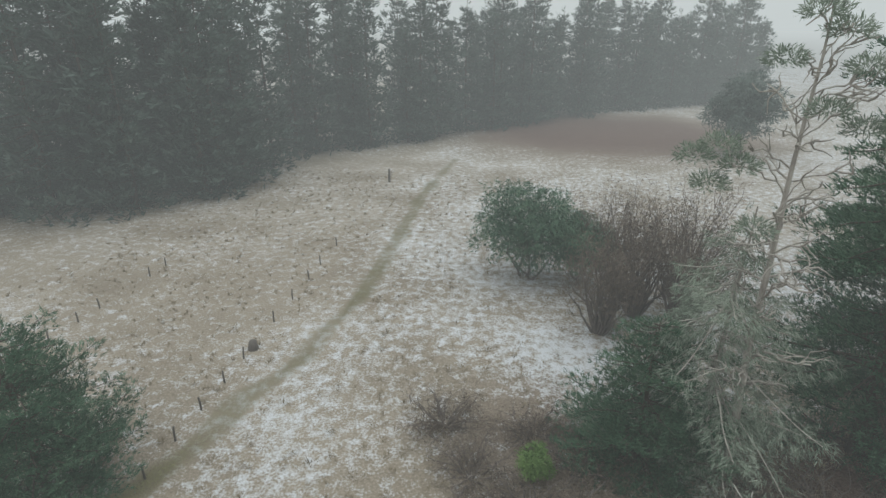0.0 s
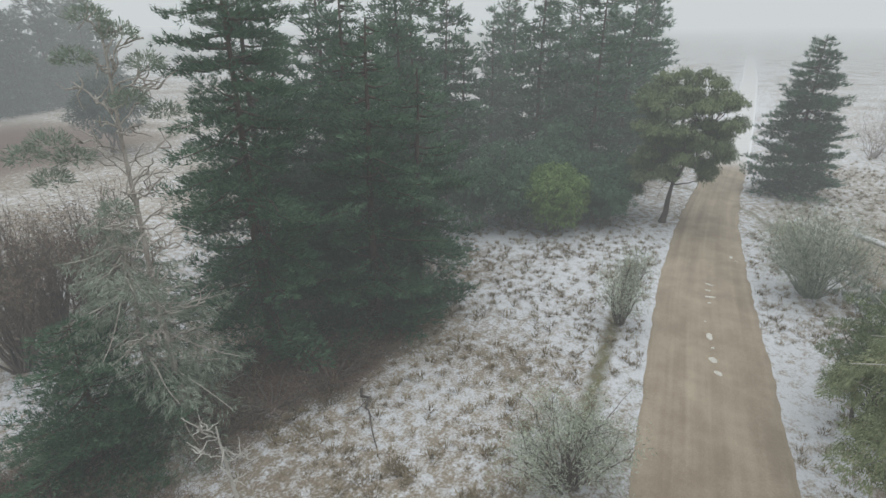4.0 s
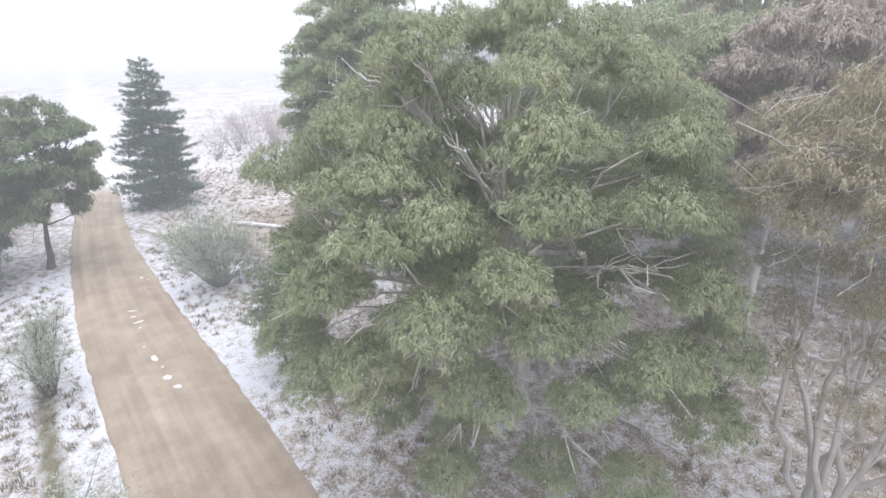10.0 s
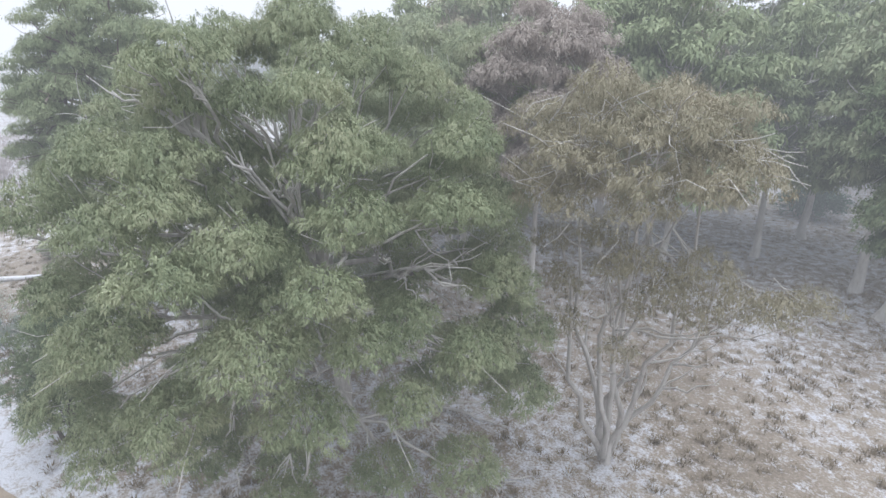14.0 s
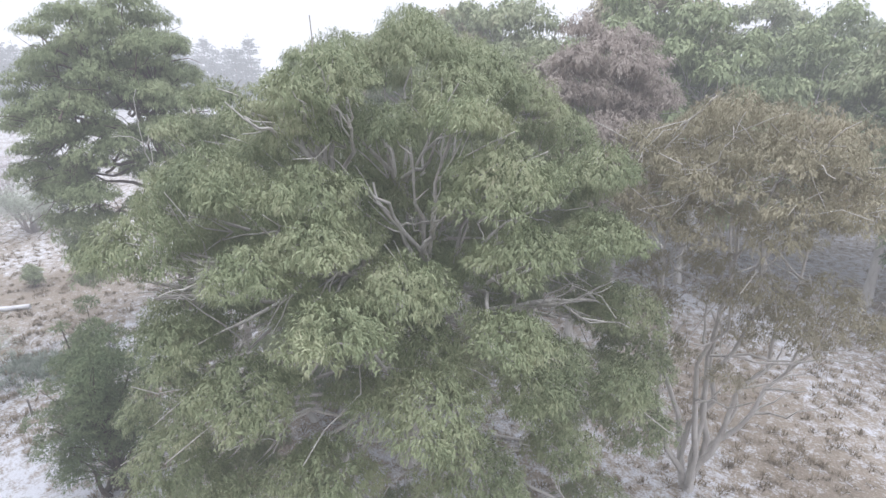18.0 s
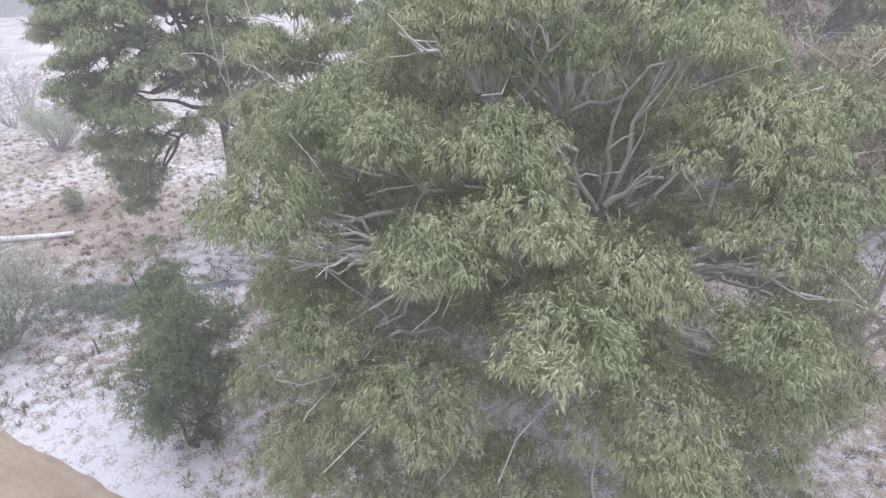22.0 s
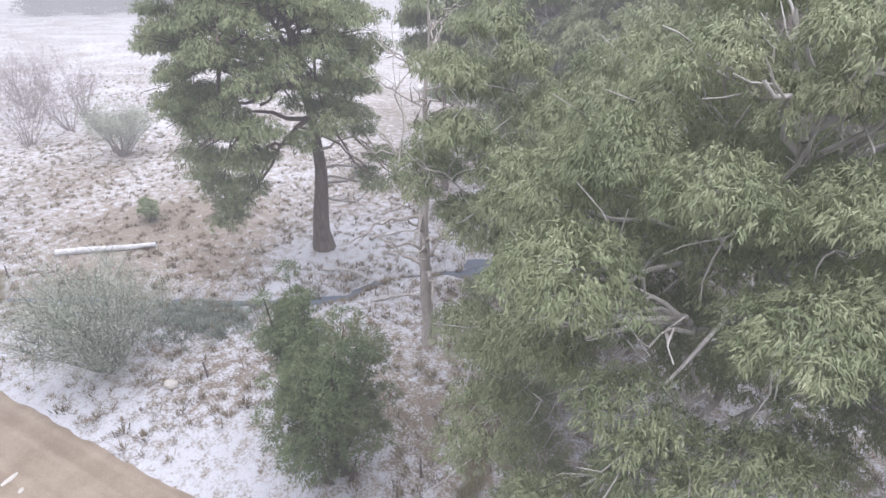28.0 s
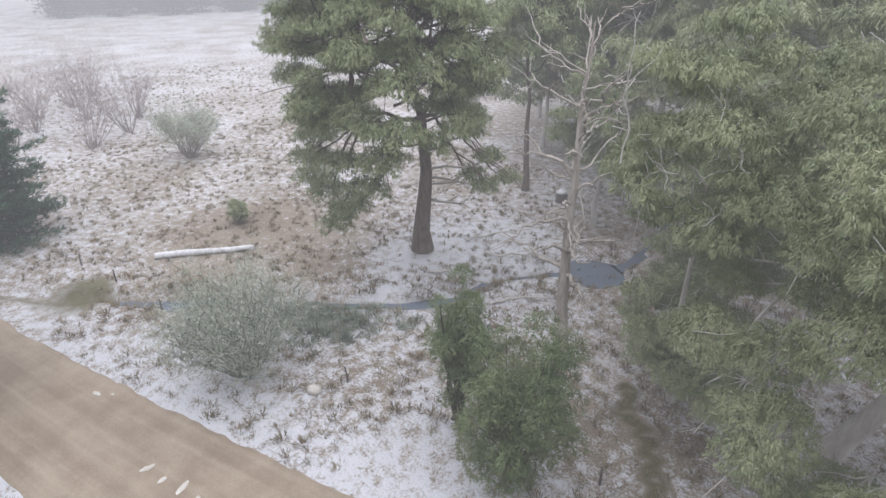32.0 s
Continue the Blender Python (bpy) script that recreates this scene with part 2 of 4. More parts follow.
def road_material():
    m, n, l, b = material("gravel road")
    uv = n.new("ShaderNodeUVMap")
    uv.uv_map = "along"
    geo = n.new("ShaderNodeNewGeometry")
    streak = noise_node(n, l, 1.0, 5.0, 0.6, uv.outputs[0], (7.0, 0.03, 1))
    fine = noise_node(n, l, 14.0, 6.0, 0.7, geo.outputs["Position"])
    blot = noise_node(n, l, 0.5, 4.0, 0.6, geo.outputs["Position"])
    f = math_node(n, l, "ADD", math_node(n, l, "MULTIPLY", streak, 0.38), math_node(n, l, "MULTIPLY", fine, 0.27))
    f = math_node(n, l, "ADD", f, math_node(n, l, "MULTIPLY", blot, 0.35))
    gravel = ramp(n, l, f, [(0.3, (0.175, 0.135, 0.098)), (0.45, (0.255, 0.20, 0.145)), (0.56, (0.345, 0.28, 0.21)), (0.7, (0.44, 0.375, 0.295))])
    at = n.new("ShaderNodeAttribute")
    at.attribute_name = "frost"
    rime = math_node(n, l, "ADD", at.outputs["Fac"], math_node(n, l, "MULTIPLY", math_node(n, l, "SUBTRACT", fine, 0.5), 0.8))
    rime = math_node(n, l, "MULTIPLY", math_node(n, l, "SUBTRACT", rime, 0.3), 1.6, clamp=True)
    l.new(mix_node(n, l, rime, gravel, (0.70, 0.70, 0.72)), b.inputs["Base Color"])
    b.inputs["Roughness"].default_value = 0.9
    bump(n, l, b, fine, 0.5, 0.02)
    return m


def water_material():
    m, n, l, b = material("still creek water")
    # pale blue base colour stands in for the reflected sky
    b.inputs["Base Color"].default_value = (0.15, 0.18, 0.225, 1)
    b.inputs["Roughness"].default_value = 0.1
    b.inputs["IOR"].default_value = 1.33
    geo = n.new("ShaderNodeNewGeometry")
    bump(n, l, b, noise_node(n, l, 3.0, 2.0, 0.5, geo.outputs["Position"]), 0.05, 0.02)
    return m


GROUND, ROAD, WATER = ground_material(), road_material(), water_material()

# ---- mesh tools ----


def mesh_object(name, verts, quads, mat, smooth=False):
    """A mesh object out of arrays of places and of faces with the same count of corners."""
    verts, quads = np.asarray(verts, np.float32), np.asarray(quads, np.int32)
    me = bpy.data.meshes.new(name)
    me.vertices.add(len(verts))
    me.vertices.foreach_set("co", verts.ravel())
    k = quads.shape[1]
    me.loops.add(quads.size)
    me.loops.foreach_set("vertex_index", quads.ravel())
    me.polygons.add(len(quads))
    me.polygons.foreach_set("loop_start", np.arange(0, quads.size, k, dtype=np.int32))
    if smooth:
        me.polygons.foreach_set("use_smooth", np.ones(len(quads), bool))
    me.update(calc_edges=True)
    me.validate()
    me.materials.append(mat)
    return new(name, me)


def part(name, verts, quads, mat, parent, label="", smooth=False):
    ob = mesh_object(name, verts, quads, mat, smooth)
    ob.parent = parent
    if label:
        tagged(ob, label)
    return ob


def thing(name, place, label, category, group=""):
    ob = new(name)
    ob.empty_display_size = 0.3
    ob.location = place
    return tagged(ob, label, category, group)


def tube(path, radii, sides=6):
    """A tapered limb along a path: places and quads."""
    path, radii = np.asarray(path, float), np.asarray(radii, float)
    d = np.gradient(path, axis=0)
    d /= np.linalg.norm(d, axis=1)[:, None] + 1e-9
    ref = np.where(np.abs(d[:, 2:3]) > 0.9, np.array([[1.0, 0, 0]]), np.array([[0, 0, 1.0]]))
    u = np.cross(d, ref)
    u /= np.linalg.norm(u, axis=1)[:, None] + 1e-9
    for i in range(1, len(u)):
        u[i] -= d[i] * (u[i] @ d[i])
        if u[i] @ u[i - 1] < 0:
            u[i] = -u[i]
        u[i] /= np.linalg.norm(u[i]) + 1e-9
    v = np.cross(d, u)
    a = np.arange(sides) * 2 * np.pi / sides
    ring = u[:, None] * np.cos(a)[None, :, None] + v[:, None] * np.sin(a)[None, :, None]
    pts = (path[:, None] + ring * radii[:, None, None]).reshape(-1, 3)
    i, j = np.arange(len(path) - 1)[:, None], np.arange(sides)[None]
    k = (j + 1) % sides
    quads = np.stack([i * sides + j, i * sides + k, (i + 1) * sides + k, (i + 1) * sides + j], -1).reshape(-1, 4)
    return pts, quads


def join(pieces):
    vs, qs, off = [], [], 0
    for v, q in pieces:
        vs.append(v)
        qs.append(q + off)
        off += len(v)
    return np.concatenate(vs), np.concatenate(qs)


def bend(rng, a, b, n=6, wobble=0.12, sag=0.0):
    """A crooked line from a to b."""
    a, b = np.asarray(a, float), np.asarray(b, float)
    t = np.linspace(0, 1, n)[:, None]
    length = np.linalg.norm(b - a)
    off = np.cumsum(rng.normal(0, 1, (n, 3)), axis=0)
    off -= off[0] + t * (off[-1] - off[0])
    line = a + t * (b - a) + off * wobble * length / n
    line[:, 2] += sag * length * np.sin(np.pi * t[:, 0])
    return line


def leaves(rng, centres, radii, flat, count, size, width, droop, out, spread=0.45, low=-0.35, shell=0.25, tri=False, hang=False):
    """Leaf blades over rounded clumps: four corners each."""
    centres, radii = np.asarray(centres, float), np.asarray(radii, float)
    pick = np.repeat(np.arange(len(centres)), np.maximum(1, (count * (radii / radii.mean()) ** 2).astype(int)))
    n = len(pick)
    d = rng.normal(0, 1, (n * 2, 3))
    d /= np.linalg.norm(d, axis=1)[:, None]
    d = d[d[:, 2] > low][:n]
    pick = pick[: len(d)]
    n = len(d)
    r = radii[pick] * (rng.uniform(shell, 1.0, n) ** 0.5) * (1 + rng.normal(0, 0.07, n))
    p = centres[pick] + d * r[:, None] * np.array([1, 1, flat])
    if hang:
        axis = np.array([0, 0, -1.0]) + d * d[:, 2:3] + d * 0.12 + np.array([0, 0, -0.25]) + rng.normal(0, spread, (n, 3))
    else:
        axis = d * out + np.array([0, 0, -droop]) + rng.normal(0, spread, (n, 3))
    axis /= np.linalg.norm(axis, axis=1)[:, None]
    side = np.cross(axis, d + np.array([0, 0, 0.3]) + rng.normal(0, 0.3 if hang else 0.45, (n, 3)))
    side /= np.linalg.norm(side, axis=1)[:, None] + 1e-9
    ln = size * rng.uniform(0.6, 1.35, n)[:, None]
    wd = width * rng.uniform(0.7, 1.3, n)[:, None]
    a = p - axis * ln * 0.5
    mid = p + axis * ln * 0.02
    b = p + axis * ln * 0.5
    if tri:
        v = np.stack([a + side * wd * 0.5, b, a - side * wd * 0.5], 1).reshape(-1, 3)
        return v, np.arange(len(v), dtype=np.int32).reshape(-1, 3)
    v = np.stack([a, mid + side * wd * 0.5, b, mid - side * wd * 0.5], 1).reshape(-1, 3)
    return v, np.arange(len(v), dtype=np.int32).reshape(-1, 4)


def tufts(rng, at, out, per, size, width, spread, loose=0.3, face=None):
    """Bunches of narrow leaves or needles: each bunch starts at one place and points one way."""
    at, out = np.repeat(np.asarray(at, float), per, axis=0), np.repeat(np.asarray(out, float), per, axis=0)
    n = len(at)
    axis = out + rng.normal(0, spread, (n, 3))
    axis /= np.linalg.norm(axis, axis=1)[:, None] + 1e-9
    side = np.cross(axis, rng.normal(0, 1, (n, 3)) if face is None else np.repeat(face, per, axis=0) + rng.normal(0, 0.4, (n, 3)))
    side /= np.linalg.norm(side, axis=1)[:, None] + 1e-9
    ln = size * rng.uniform(0.6, 1.3, n)[:, None]
    wd = width * rng.uniform(0.7, 1.3, n)[:, None]
    a = at + rng.normal(0, size * loose, (n, 3))
    v = np.stack([a + side * wd * 0.5, a + axis * ln, a - side * wd * 0.5], 1).reshape(-1, 3)
    return v, np.arange(len(v), dtype=np.int32).reshape(-1, 3)


def hanging(rng, centres, radii, flat, density, per, size, width, droop=1.0, low=-0.18):
    """Hanging bunches of leaves over the tops of rounded leaf masses."""
    radii = np.asarray(radii, float)
    count = np.maximum(4, (density * 2 * np.pi * radii ** 2).astype(int))
    pick = np.repeat(np.arange(len(radii)), count)
    d = rng.normal(0, 1, (len(pick), 3))
    d[:, 2] = np.where(d[:, 2] < low, -d[:, 2], d[:, 2])
    d /= np.linalg.norm(d, axis=1)[:, None]
    d[:, 2] = np.maximum(d[:, 2], low)
    p = np.asarray(centres)[pick] + d * (radii[pick] * rng.uniform(0.74, 1.06, len(pick)))[:, None] * [1, 1, flat]
    out = np.array([[0, 0, -droop]]) * (1.0 - 0.55 * np.clip(d[:, 2:3], 0, 1)) + d * [0.45, 0.45, 0.0] + rng.normal(0, 0.24, (len(pick), 3))
    return tufts(rng, p, out, per, size, width, 0.3, 0.4, face=d + [0, 0, 0.25])


def scatter_clumps(rng, centre, radii, count, gap, inner=0.55, low=-0.6):
    """Clump centres spread through the outer part of a rounded crown."""
    got, tries = [], 0
    centre, radii = np.asarray(centre, float), np.asarray(radii, float)
    while len(got) < count and tries < count * 60:
        tries += 1
        d = rng.normal(0, 1, 3)
        d /= np.linalg.norm(d)
        if d[2] < low:
            continue
        p = centre + d * radii * rng.uniform(inner, 1.0)
        if all(np.sum((p - q) ** 2) > gap * gap for q in got):
            got.append(p)
    return np.array(got)


def fan(rng, tree, path, tips, girth, bark):
    """A bare pale limb that splits into a fan of crooked branches and twigs."""
    path, tips = np.asarray(path, float), np.asarray(tips, float)
    way = np.concatenate([bend(rng, a, b, 5, 0.16)[: None if k == len(path) - 2 else -1] for k, (a, b) in enumerate(zip(path[:-1], path[1:]))])
    limb = part("bare_limb", *tube(way, np.linspace(girth, girth * 0.55, len(way)), 8), bark, tree, smooth=True)
    for tip in tips:
        start = way[-1 - int(rng.integers(0, max(1, len(way) // 3)))]
        spar = bend(rng, start, tip, 7, 0.3, 0.05)
        part("bare_branch", *tube(spar, np.linspace(girth * 0.5, 0.03, 7), 6), bark, limb, smooth=True)
        for _ in range(3):
            q = spar[rng.integers(2, 6)]
            e = q + (tip - start) * rng.uniform(0.3, 0.6) + rng.normal(0, 0.34, 3)
            part("bare_twig", *tube(bend(rng, q, e, 5, 0.35), np.linspace(girth * 0.2, 0.012, 5), 4), bark, limb)


def gum_tree(name, base, label, seed, fork, centre, radii, clumps, clump_size, leaf, mat, bark, girth, size=0.155, width=0.037, density=18.0, per=11,
             low=-0.55, inner=0.6, group="", bare=0, lobes=6, extra=(), clear=(), flat=0.82, fine=True, gap=1.25, core=140, fill=0, droop=1.0, bare_reach=(0.78, 0.95)):
    """A eucalypt: a trunk that forks into limbs, each limb with branches out to rounded masses of hanging leaves."""
    rng = np.random.default_rng(seed)
    base, fork, centre = np.asarray(base, float), np.asarray(fork, float), np.asarray(centre, float)
    tree = thing(name, base, label, "tree", group)
    fork, centre = fork - base, centre - base
    extra = np.asarray(extra, float).reshape(-1, 4) - [*base, 0]
    cl = scatter_clumps(rng, centre, radii, clumps, clump_size * gap, inner, low)
    cl = cl[cl[:, 2] > 0.8]
    for spot in np.asarray(clear, float).reshape(-1, 4):
        cl = cl[np.linalg.norm(cl - (spot[:3] - base), axis=1) > spot[3]]
    if len(extra):
        cl = np.array([c for c in cl if np.min(np.linalg.norm(extra[:, :3] - c, axis=1)) > clump_size * gap * 0.85])
    if fill:
        cl = np.concatenate([cl, scatter_clumps(rng, centre, np.asarray(radii) * 0.66, fill, clump_size * 1.5, 0.55, low)])
    rad = clump_size * rng.uniform(0.72, 1.22, len(cl))
    cl, rad = np.concatenate([cl, extra[:, :3]]), np.concatenate([rad, extra[:, 3]])
    top = centre + np.array([0, 0, radii[2] * 0.6])
    trunk_path = np.concatenate([bend(rng, (0, 0, -0.3), fork, 7, 0.10)[:-1], bend(rng, fork, top, 6, 0.25)])
    tr = np.interp(np.linspace(0, 1, len(trunk_path)), [0, 0.05, 0.5, 1], [girth * 1.45, girth, girth * 0.5, girth * 0.08])
    part("trunk", *tube(trunk_path, tr, 10), bark, tree, smooth=True)
    mains = []
    order = rng.permutation(len(cl))
    n_main = max(5, len(cl) // 7)
    spine = trunk_path[4:]
    for i in order[:n_main]:
        best = spine[np.argmin(np.linalg.norm(spine - (cl[i] * [0.35, 0.35, 0.55] + fork * [0.65, 0.65, 0.45]), axis=1))]
        path = bend(rng, best, cl[i], 8, 0.26, -0.04)
        mains.append(path)
        part("limb", *tube(path, np.linspace(girth * 0.28, girth * 0.06, len(path)), 7), bark, tree, smooth=True)
    nodes = np.concatenate([m[2:] for m in mains])
    twigs = []
    for i in order[n_main:]:
        j = nodes[np.argmin(np.linalg.norm(nodes - (cl[i] * 0.6 + centre * 0.4), axis=1))]
        path = bend(rng, j, cl[i], 6, 0.3)
        wood = tube(path, np.linspace(girth * 0.17, girth * 0.04, len(path)), 5)
        part("branch", *wood, bark, tree, smooth=True) if fine else twigs.append(wood)
    for c, r in zip(cl, rad):
        for _ in range(3 if fine else 0):
            tip = c + rng.normal(0, 1, 3) * r * 0.6 - [0, 0, r * 0.2]
            twigs.append(tube(bend(rng, c * 0.8 + centre * 0.2, tip, 4, 0.3), np.linspace(girth * 0.06, 0.012, 4), 4))
    for _ in range(bare if fine else 0):
        d = rng.normal(0, 1, 3)
        d[2] = abs(d[2]) * 0.8 - 0.25
        d /= np.linalg.norm(d)
        a = centre + d * np.array(radii) * 0.6 + rng.normal(0, 1.0, 3)
        b = centre + d * np.array(radii) * rng.uniform(*bare_reach) + rng.normal(0, 0.5, 3)
        path = bend(rng, a, b, 7, 0.35)
        part("bare_branch", *tube(path, np.linspace(girth * 0.15, 0.022, 7), 6), bark, tree, smooth=True)
        for _ in range(6):
            q = path[rng.integers(2, 6)]
            twigs.append(tube(bend(rng, q, q + (b - a) * rng.uniform(0.25, 0.5) + rng.normal(0, 0.5, 3), 5, 0.35), np.linspace(girth * 0.09, 0.012, 5), 4))
    tagged(part("twig_growth", *join(twigs), bark, tree, "fine bare twigs"), kind="stuff")
    dome, dome_rad = [], []
    for c, r in zip(cl, rad):
        dome.append(c + [0, 0, r * 0.12])
        dome_rad.append(r * 0.8)
        for k in range(lobes):
            a = 2 * np.pi * (k + rng.uniform(-0.35, 0.35)) / lobes
            d = np.array([np.cos(a), np.sin(a), rng.uniform(-0.45, 0.4)])
            dome.append(c + d * r * rng.uniform(0.55, 0.78) * [1, 1, flat])
            dome_rad.append(r * rng.uniform(0.32, 0.46))
    if core:
        part("inner_foliage", *leaves(rng, cl, rad * 0.62, flat, core, size * 1.5, size * 0.55, 1.1, 0.4, 0.4, -0.5, 0.6, True, True), mat, tree)
    part("crown", *hanging(rng, dome, dome_rad, flat, density, per, size, width, droop), mat, tree, leaf)
    return tree


def pine_tree(name, base, label, seed, height, spread, mat, bark, whorls=17, arms=6, start=0.03, group="", girth=0.22, ragged=0.3, fine=True,
              size=0.28, width=0.05, per=9, step_out=0.34, lift=0.55, hangs=0.05):
    """A conifer: a straight trunk with whorls of boughs, each bough a flat plume of side twigs with bunches of needles."""
    rng = np.random.default_rng(seed)
    tree = thing(name, base, label, "tree", group)
    trunk = bend(rng, (0, 0, -0.3), (rng.normal(0, 0.15), rng.normal(0, 0.15), height), 9, 0.03)
    part("trunk", *tube(trunk, np.interp(np.linspace(0, 1, 9), [0, 1], [girth, girth * 0.12]), 8), bark, tree, smooth=True)
    at, out, wood = [np.array([[0, 0, height]])], [np.array([[0, 0, 1.0]])], []
    for w in range(whorls):
        t = start + (1 - start) * (w + rng.uniform(-0.2, 0.2)) / whorls
        for k in range(arms):
            z = height * min(max(t + rng.uniform(-0.9, 0.9) / whorls, 0.02), 0.985)
            reach = spread * (1 - z / height) ** 0.58 * min(1.0, 0.7 + 1.6 * z / height) + 0.3
            a = 2 * np.pi * (k + rng.uniform(-0.4, 0.4)) / arms + w * 1.1
            r = reach * rng.uniform(1 - ragged * 1.5, 1 + ragged * 0.7)
            tip = np.array([np.cos(a) * r, np.sin(a) * r, max(z + r * (rng.uniform(-0.25, 0.35) - hangs), 0.3)])
            root = np.array([0, 0, z])
            path = bend(rng, root, tip, 6, 0.10, -0.06)
            limb = tube(path, np.linspace(girth * 0.24, 0.015, 6), 4) if fine else tube(path[::2], np.linspace(girth * 0.24, 0.02, 3), 3)
            part("branch", *limb, bark, tree) if fine else wood.append(limb)
            along = (tip - root) / np.linalg.norm(tip - root)
            across = np.array([-np.sin(a), np.cos(a), 0])
            for f in np.arange(0.22, 1.0, step_out / max(r, 0.6)):
                q = root + (tip - root) * f + [0, 0, -0.06 * r * np.sin(np.pi * f)]
                reach_side = (0.16 + 0.42 * (1 - f)) * min(r, 3.2) + 0.12
                for sgn in (-1, 1):
                    d = along * 0.75 + across * sgn + rng.normal(0, 0.16, 3) + [0, 0, -hangs * 0.6]
                    d /= np.linalg.norm(d)
                    m = max(1, int(reach_side / (size * 0.85)))
                    g = (np.arange(m)[:, None] + rng.uniform(0.3, 1.0, (m, 1))) / m
                    at.append(q + d * g * reach_side + rng.normal(0, 0.05, (m, 3)))
                    out.append(np.repeat(d[None] * 0.9 + [[0, 0, lift]], m, 0))
            at.append(tip[None])
            out.append(along[None] + [[0, 0, lift]])
    if wood:
        tagged(part("bough_growth", *join(wood), bark, tree), kind="stuff")
    part("crown", *tufts(rng, np.concatenate(at), np.concatenate(out), per, size, width, 0.42, 0.22), mat, tree)
    return tree


def bare_shrub(name, base, label, seed, height, spread, stems, stem_mat, twig_mat=None, twigs=0, size=0.16, width=0.03, group="", category="shrub", fork=4, thick=0.045):
    """A shrub of many bare stems from one foot, with fine twigs."""
    rng = np.random.default_rng(seed)
    bush = thing(name, base, label, category, group)
    wood, tips = [], []
    for _ in range(stems):
        a, r = rng.uniform(0, 2 * np.pi), spread * np.sqrt(rng.uniform(0.02, 1))
        tip = np.array([np.cos(a) * r, np.sin(a) * r, height * rng.uniform(0.6, 1.05) * (1 - 0.25 * r / spread)])
        foot = np.array([np.cos(a), np.sin(a), 0]) * 0.12 * r + [0, 0, -0.15]
        path = bend(rng, foot, tip, 6, 0.2, 0.06)
        part("stem", *tube(path, np.linspace(thick + 0.006 * height, 0.012, 6), 4), stem_mat, bush)
        for _ in range(fork):
            q = path[rng.integers(2, 6)]
            e = q + (tip - foot) * rng.uniform(0.12, 0.3) + rng.normal(0, 0.16 * spread, 3)
            wood.append(tube(bend(rng, q, e, 4, 0.25), np.linspace(0.022, 0.008, 4), 3))
            tips.append(e)
        tips.append(tip)
    tagged(part("twig_growth", *join(wood), stem_mat, bush), kind="stuff")
    if twigs:
        part("twig_mass", *leaves(rng, tips, np.full(len(tips), spread * 0.28), 0.9, twigs, size, width, 0.1, 0.8, 0.6, -1.0), twig_mat, bush)
    return bush


def leafy_shrub(name, base, label, seed, height, spread, mat, stem_mat, clumps=26, count=260, size=0.2, width=0.07, droop=0.35, category="shrub", group="", foot=0.12, stems=5, clump=0.36):
    """A dense shrub or sapling: several stems under clumps of leaves down to the ground."""
    rng = np.random.default_rng(seed)
    bush = thing(name, base, label, category, group)
    zc = height * (0.5 + foot * 0.5)
    cs = clump * spread
    cl = scatter_clumps(rng, (0, 0, zc), (spread * 0.8, spread * 0.8, height * (0.5 - foot * 0.5) * 0.9), clumps, cs * 0.8, 0.3, -0.95)
    wood = []
    for k in range(stems):
        c = cl[rng.integers(len(cl))]
        part("stem", *tube(bend(rng, (rng.normal(0, 0.1 * spread), rng.normal(0, 0.1 * spread), -0.2), c, 7, 0.15), np.linspace(0.035 + 0.012 * height, 0.02, 7), 5), stem_mat, bush)
    for c in cl:
        wood.append(tube(bend(rng, (0, 0, c[2] * 0.45), c, 4, 0.2), np.linspace(0.03, 0.01, 4), 3))
    tagged(part("twig_growth", *join(wood), stem_mat, bush), kind="stuff")
    rad = cs * rng.uniform(0.8, 1.3, len(cl))
    part("foliage", *hanging(rng, cl, rad, 0.85, count * 0.2 / (2 * np.pi * cs ** 2), 8, size, width * 0.75, droop, -0.4), mat, bush)
    return bush

# ---- ground, road and creek ----
CREEK = [(66, 22), (62, 14), (57.9, 7.4), (53.5, 2.6), (50.2, 0.0), (47.6, -2.8), (44.7, -5.7), (40.6, -9.3), (38.4, -12.4), (38.4, -15.0), (37.0, -17.8), (34.6, -20.4), (33.0, -23.5), (34, -30), (37, -40), (34, -60)]
TRACK = [(-17, 11), (-14.3, 15.2), (-12.5, 21.7), (-11.3, 25.4), (-10.3, 33.0), (-10.1, 42.5), (-10.5, 56), (-9, 75)]
DITCH = [(19, 5.6), (26, 7.6), (33, 9.6), (39, 11.4)]
TRAIL = [(22.8, -6.0), (23.8, -7.8), (24.9, -9.6), (26.4, -10.4), (27, -12)]
ROAD_MID = [(-400, -108), (-120, -35), (-40, -15.6), (0, -5.2), (10, -2.4), (17.4, -0.5), (24, 1.5), (31, 3.7), (38, 5.8), (45, 7.7), (53, 9.7), (61.5, 11.4), (82.5, 14.9), (127, 23.7), (205, 39.5), (317, 64), (900, 190)]
ROAD_WIDTH = [(-400, 6.0), (31, 6.0), (38, 5.8), (45, 5.3), (61.5, 4.5), (82, 4.3), (900, 4.3)]


def line_distance(x, y, line):
    best = np.full(np.shape(x), 1e9)
    for (ax, ay), (bx, by) in zip(line[:-1], line[1:]):
        dx, dy = bx - ax, by - ay
        t = np.clip(((x - ax) * dx + (y - ay) * dy) / (dx * dx + dy * dy), 0, 1)
        best = np.minimum(best, np.hypot(x - ax - t * dx, y - ay - t * dy))
    return best


def step(a, b, v):
    t = np.clip((v - a) / (b - a), 0, 1)
    return t * t * (3 - 2 * t)


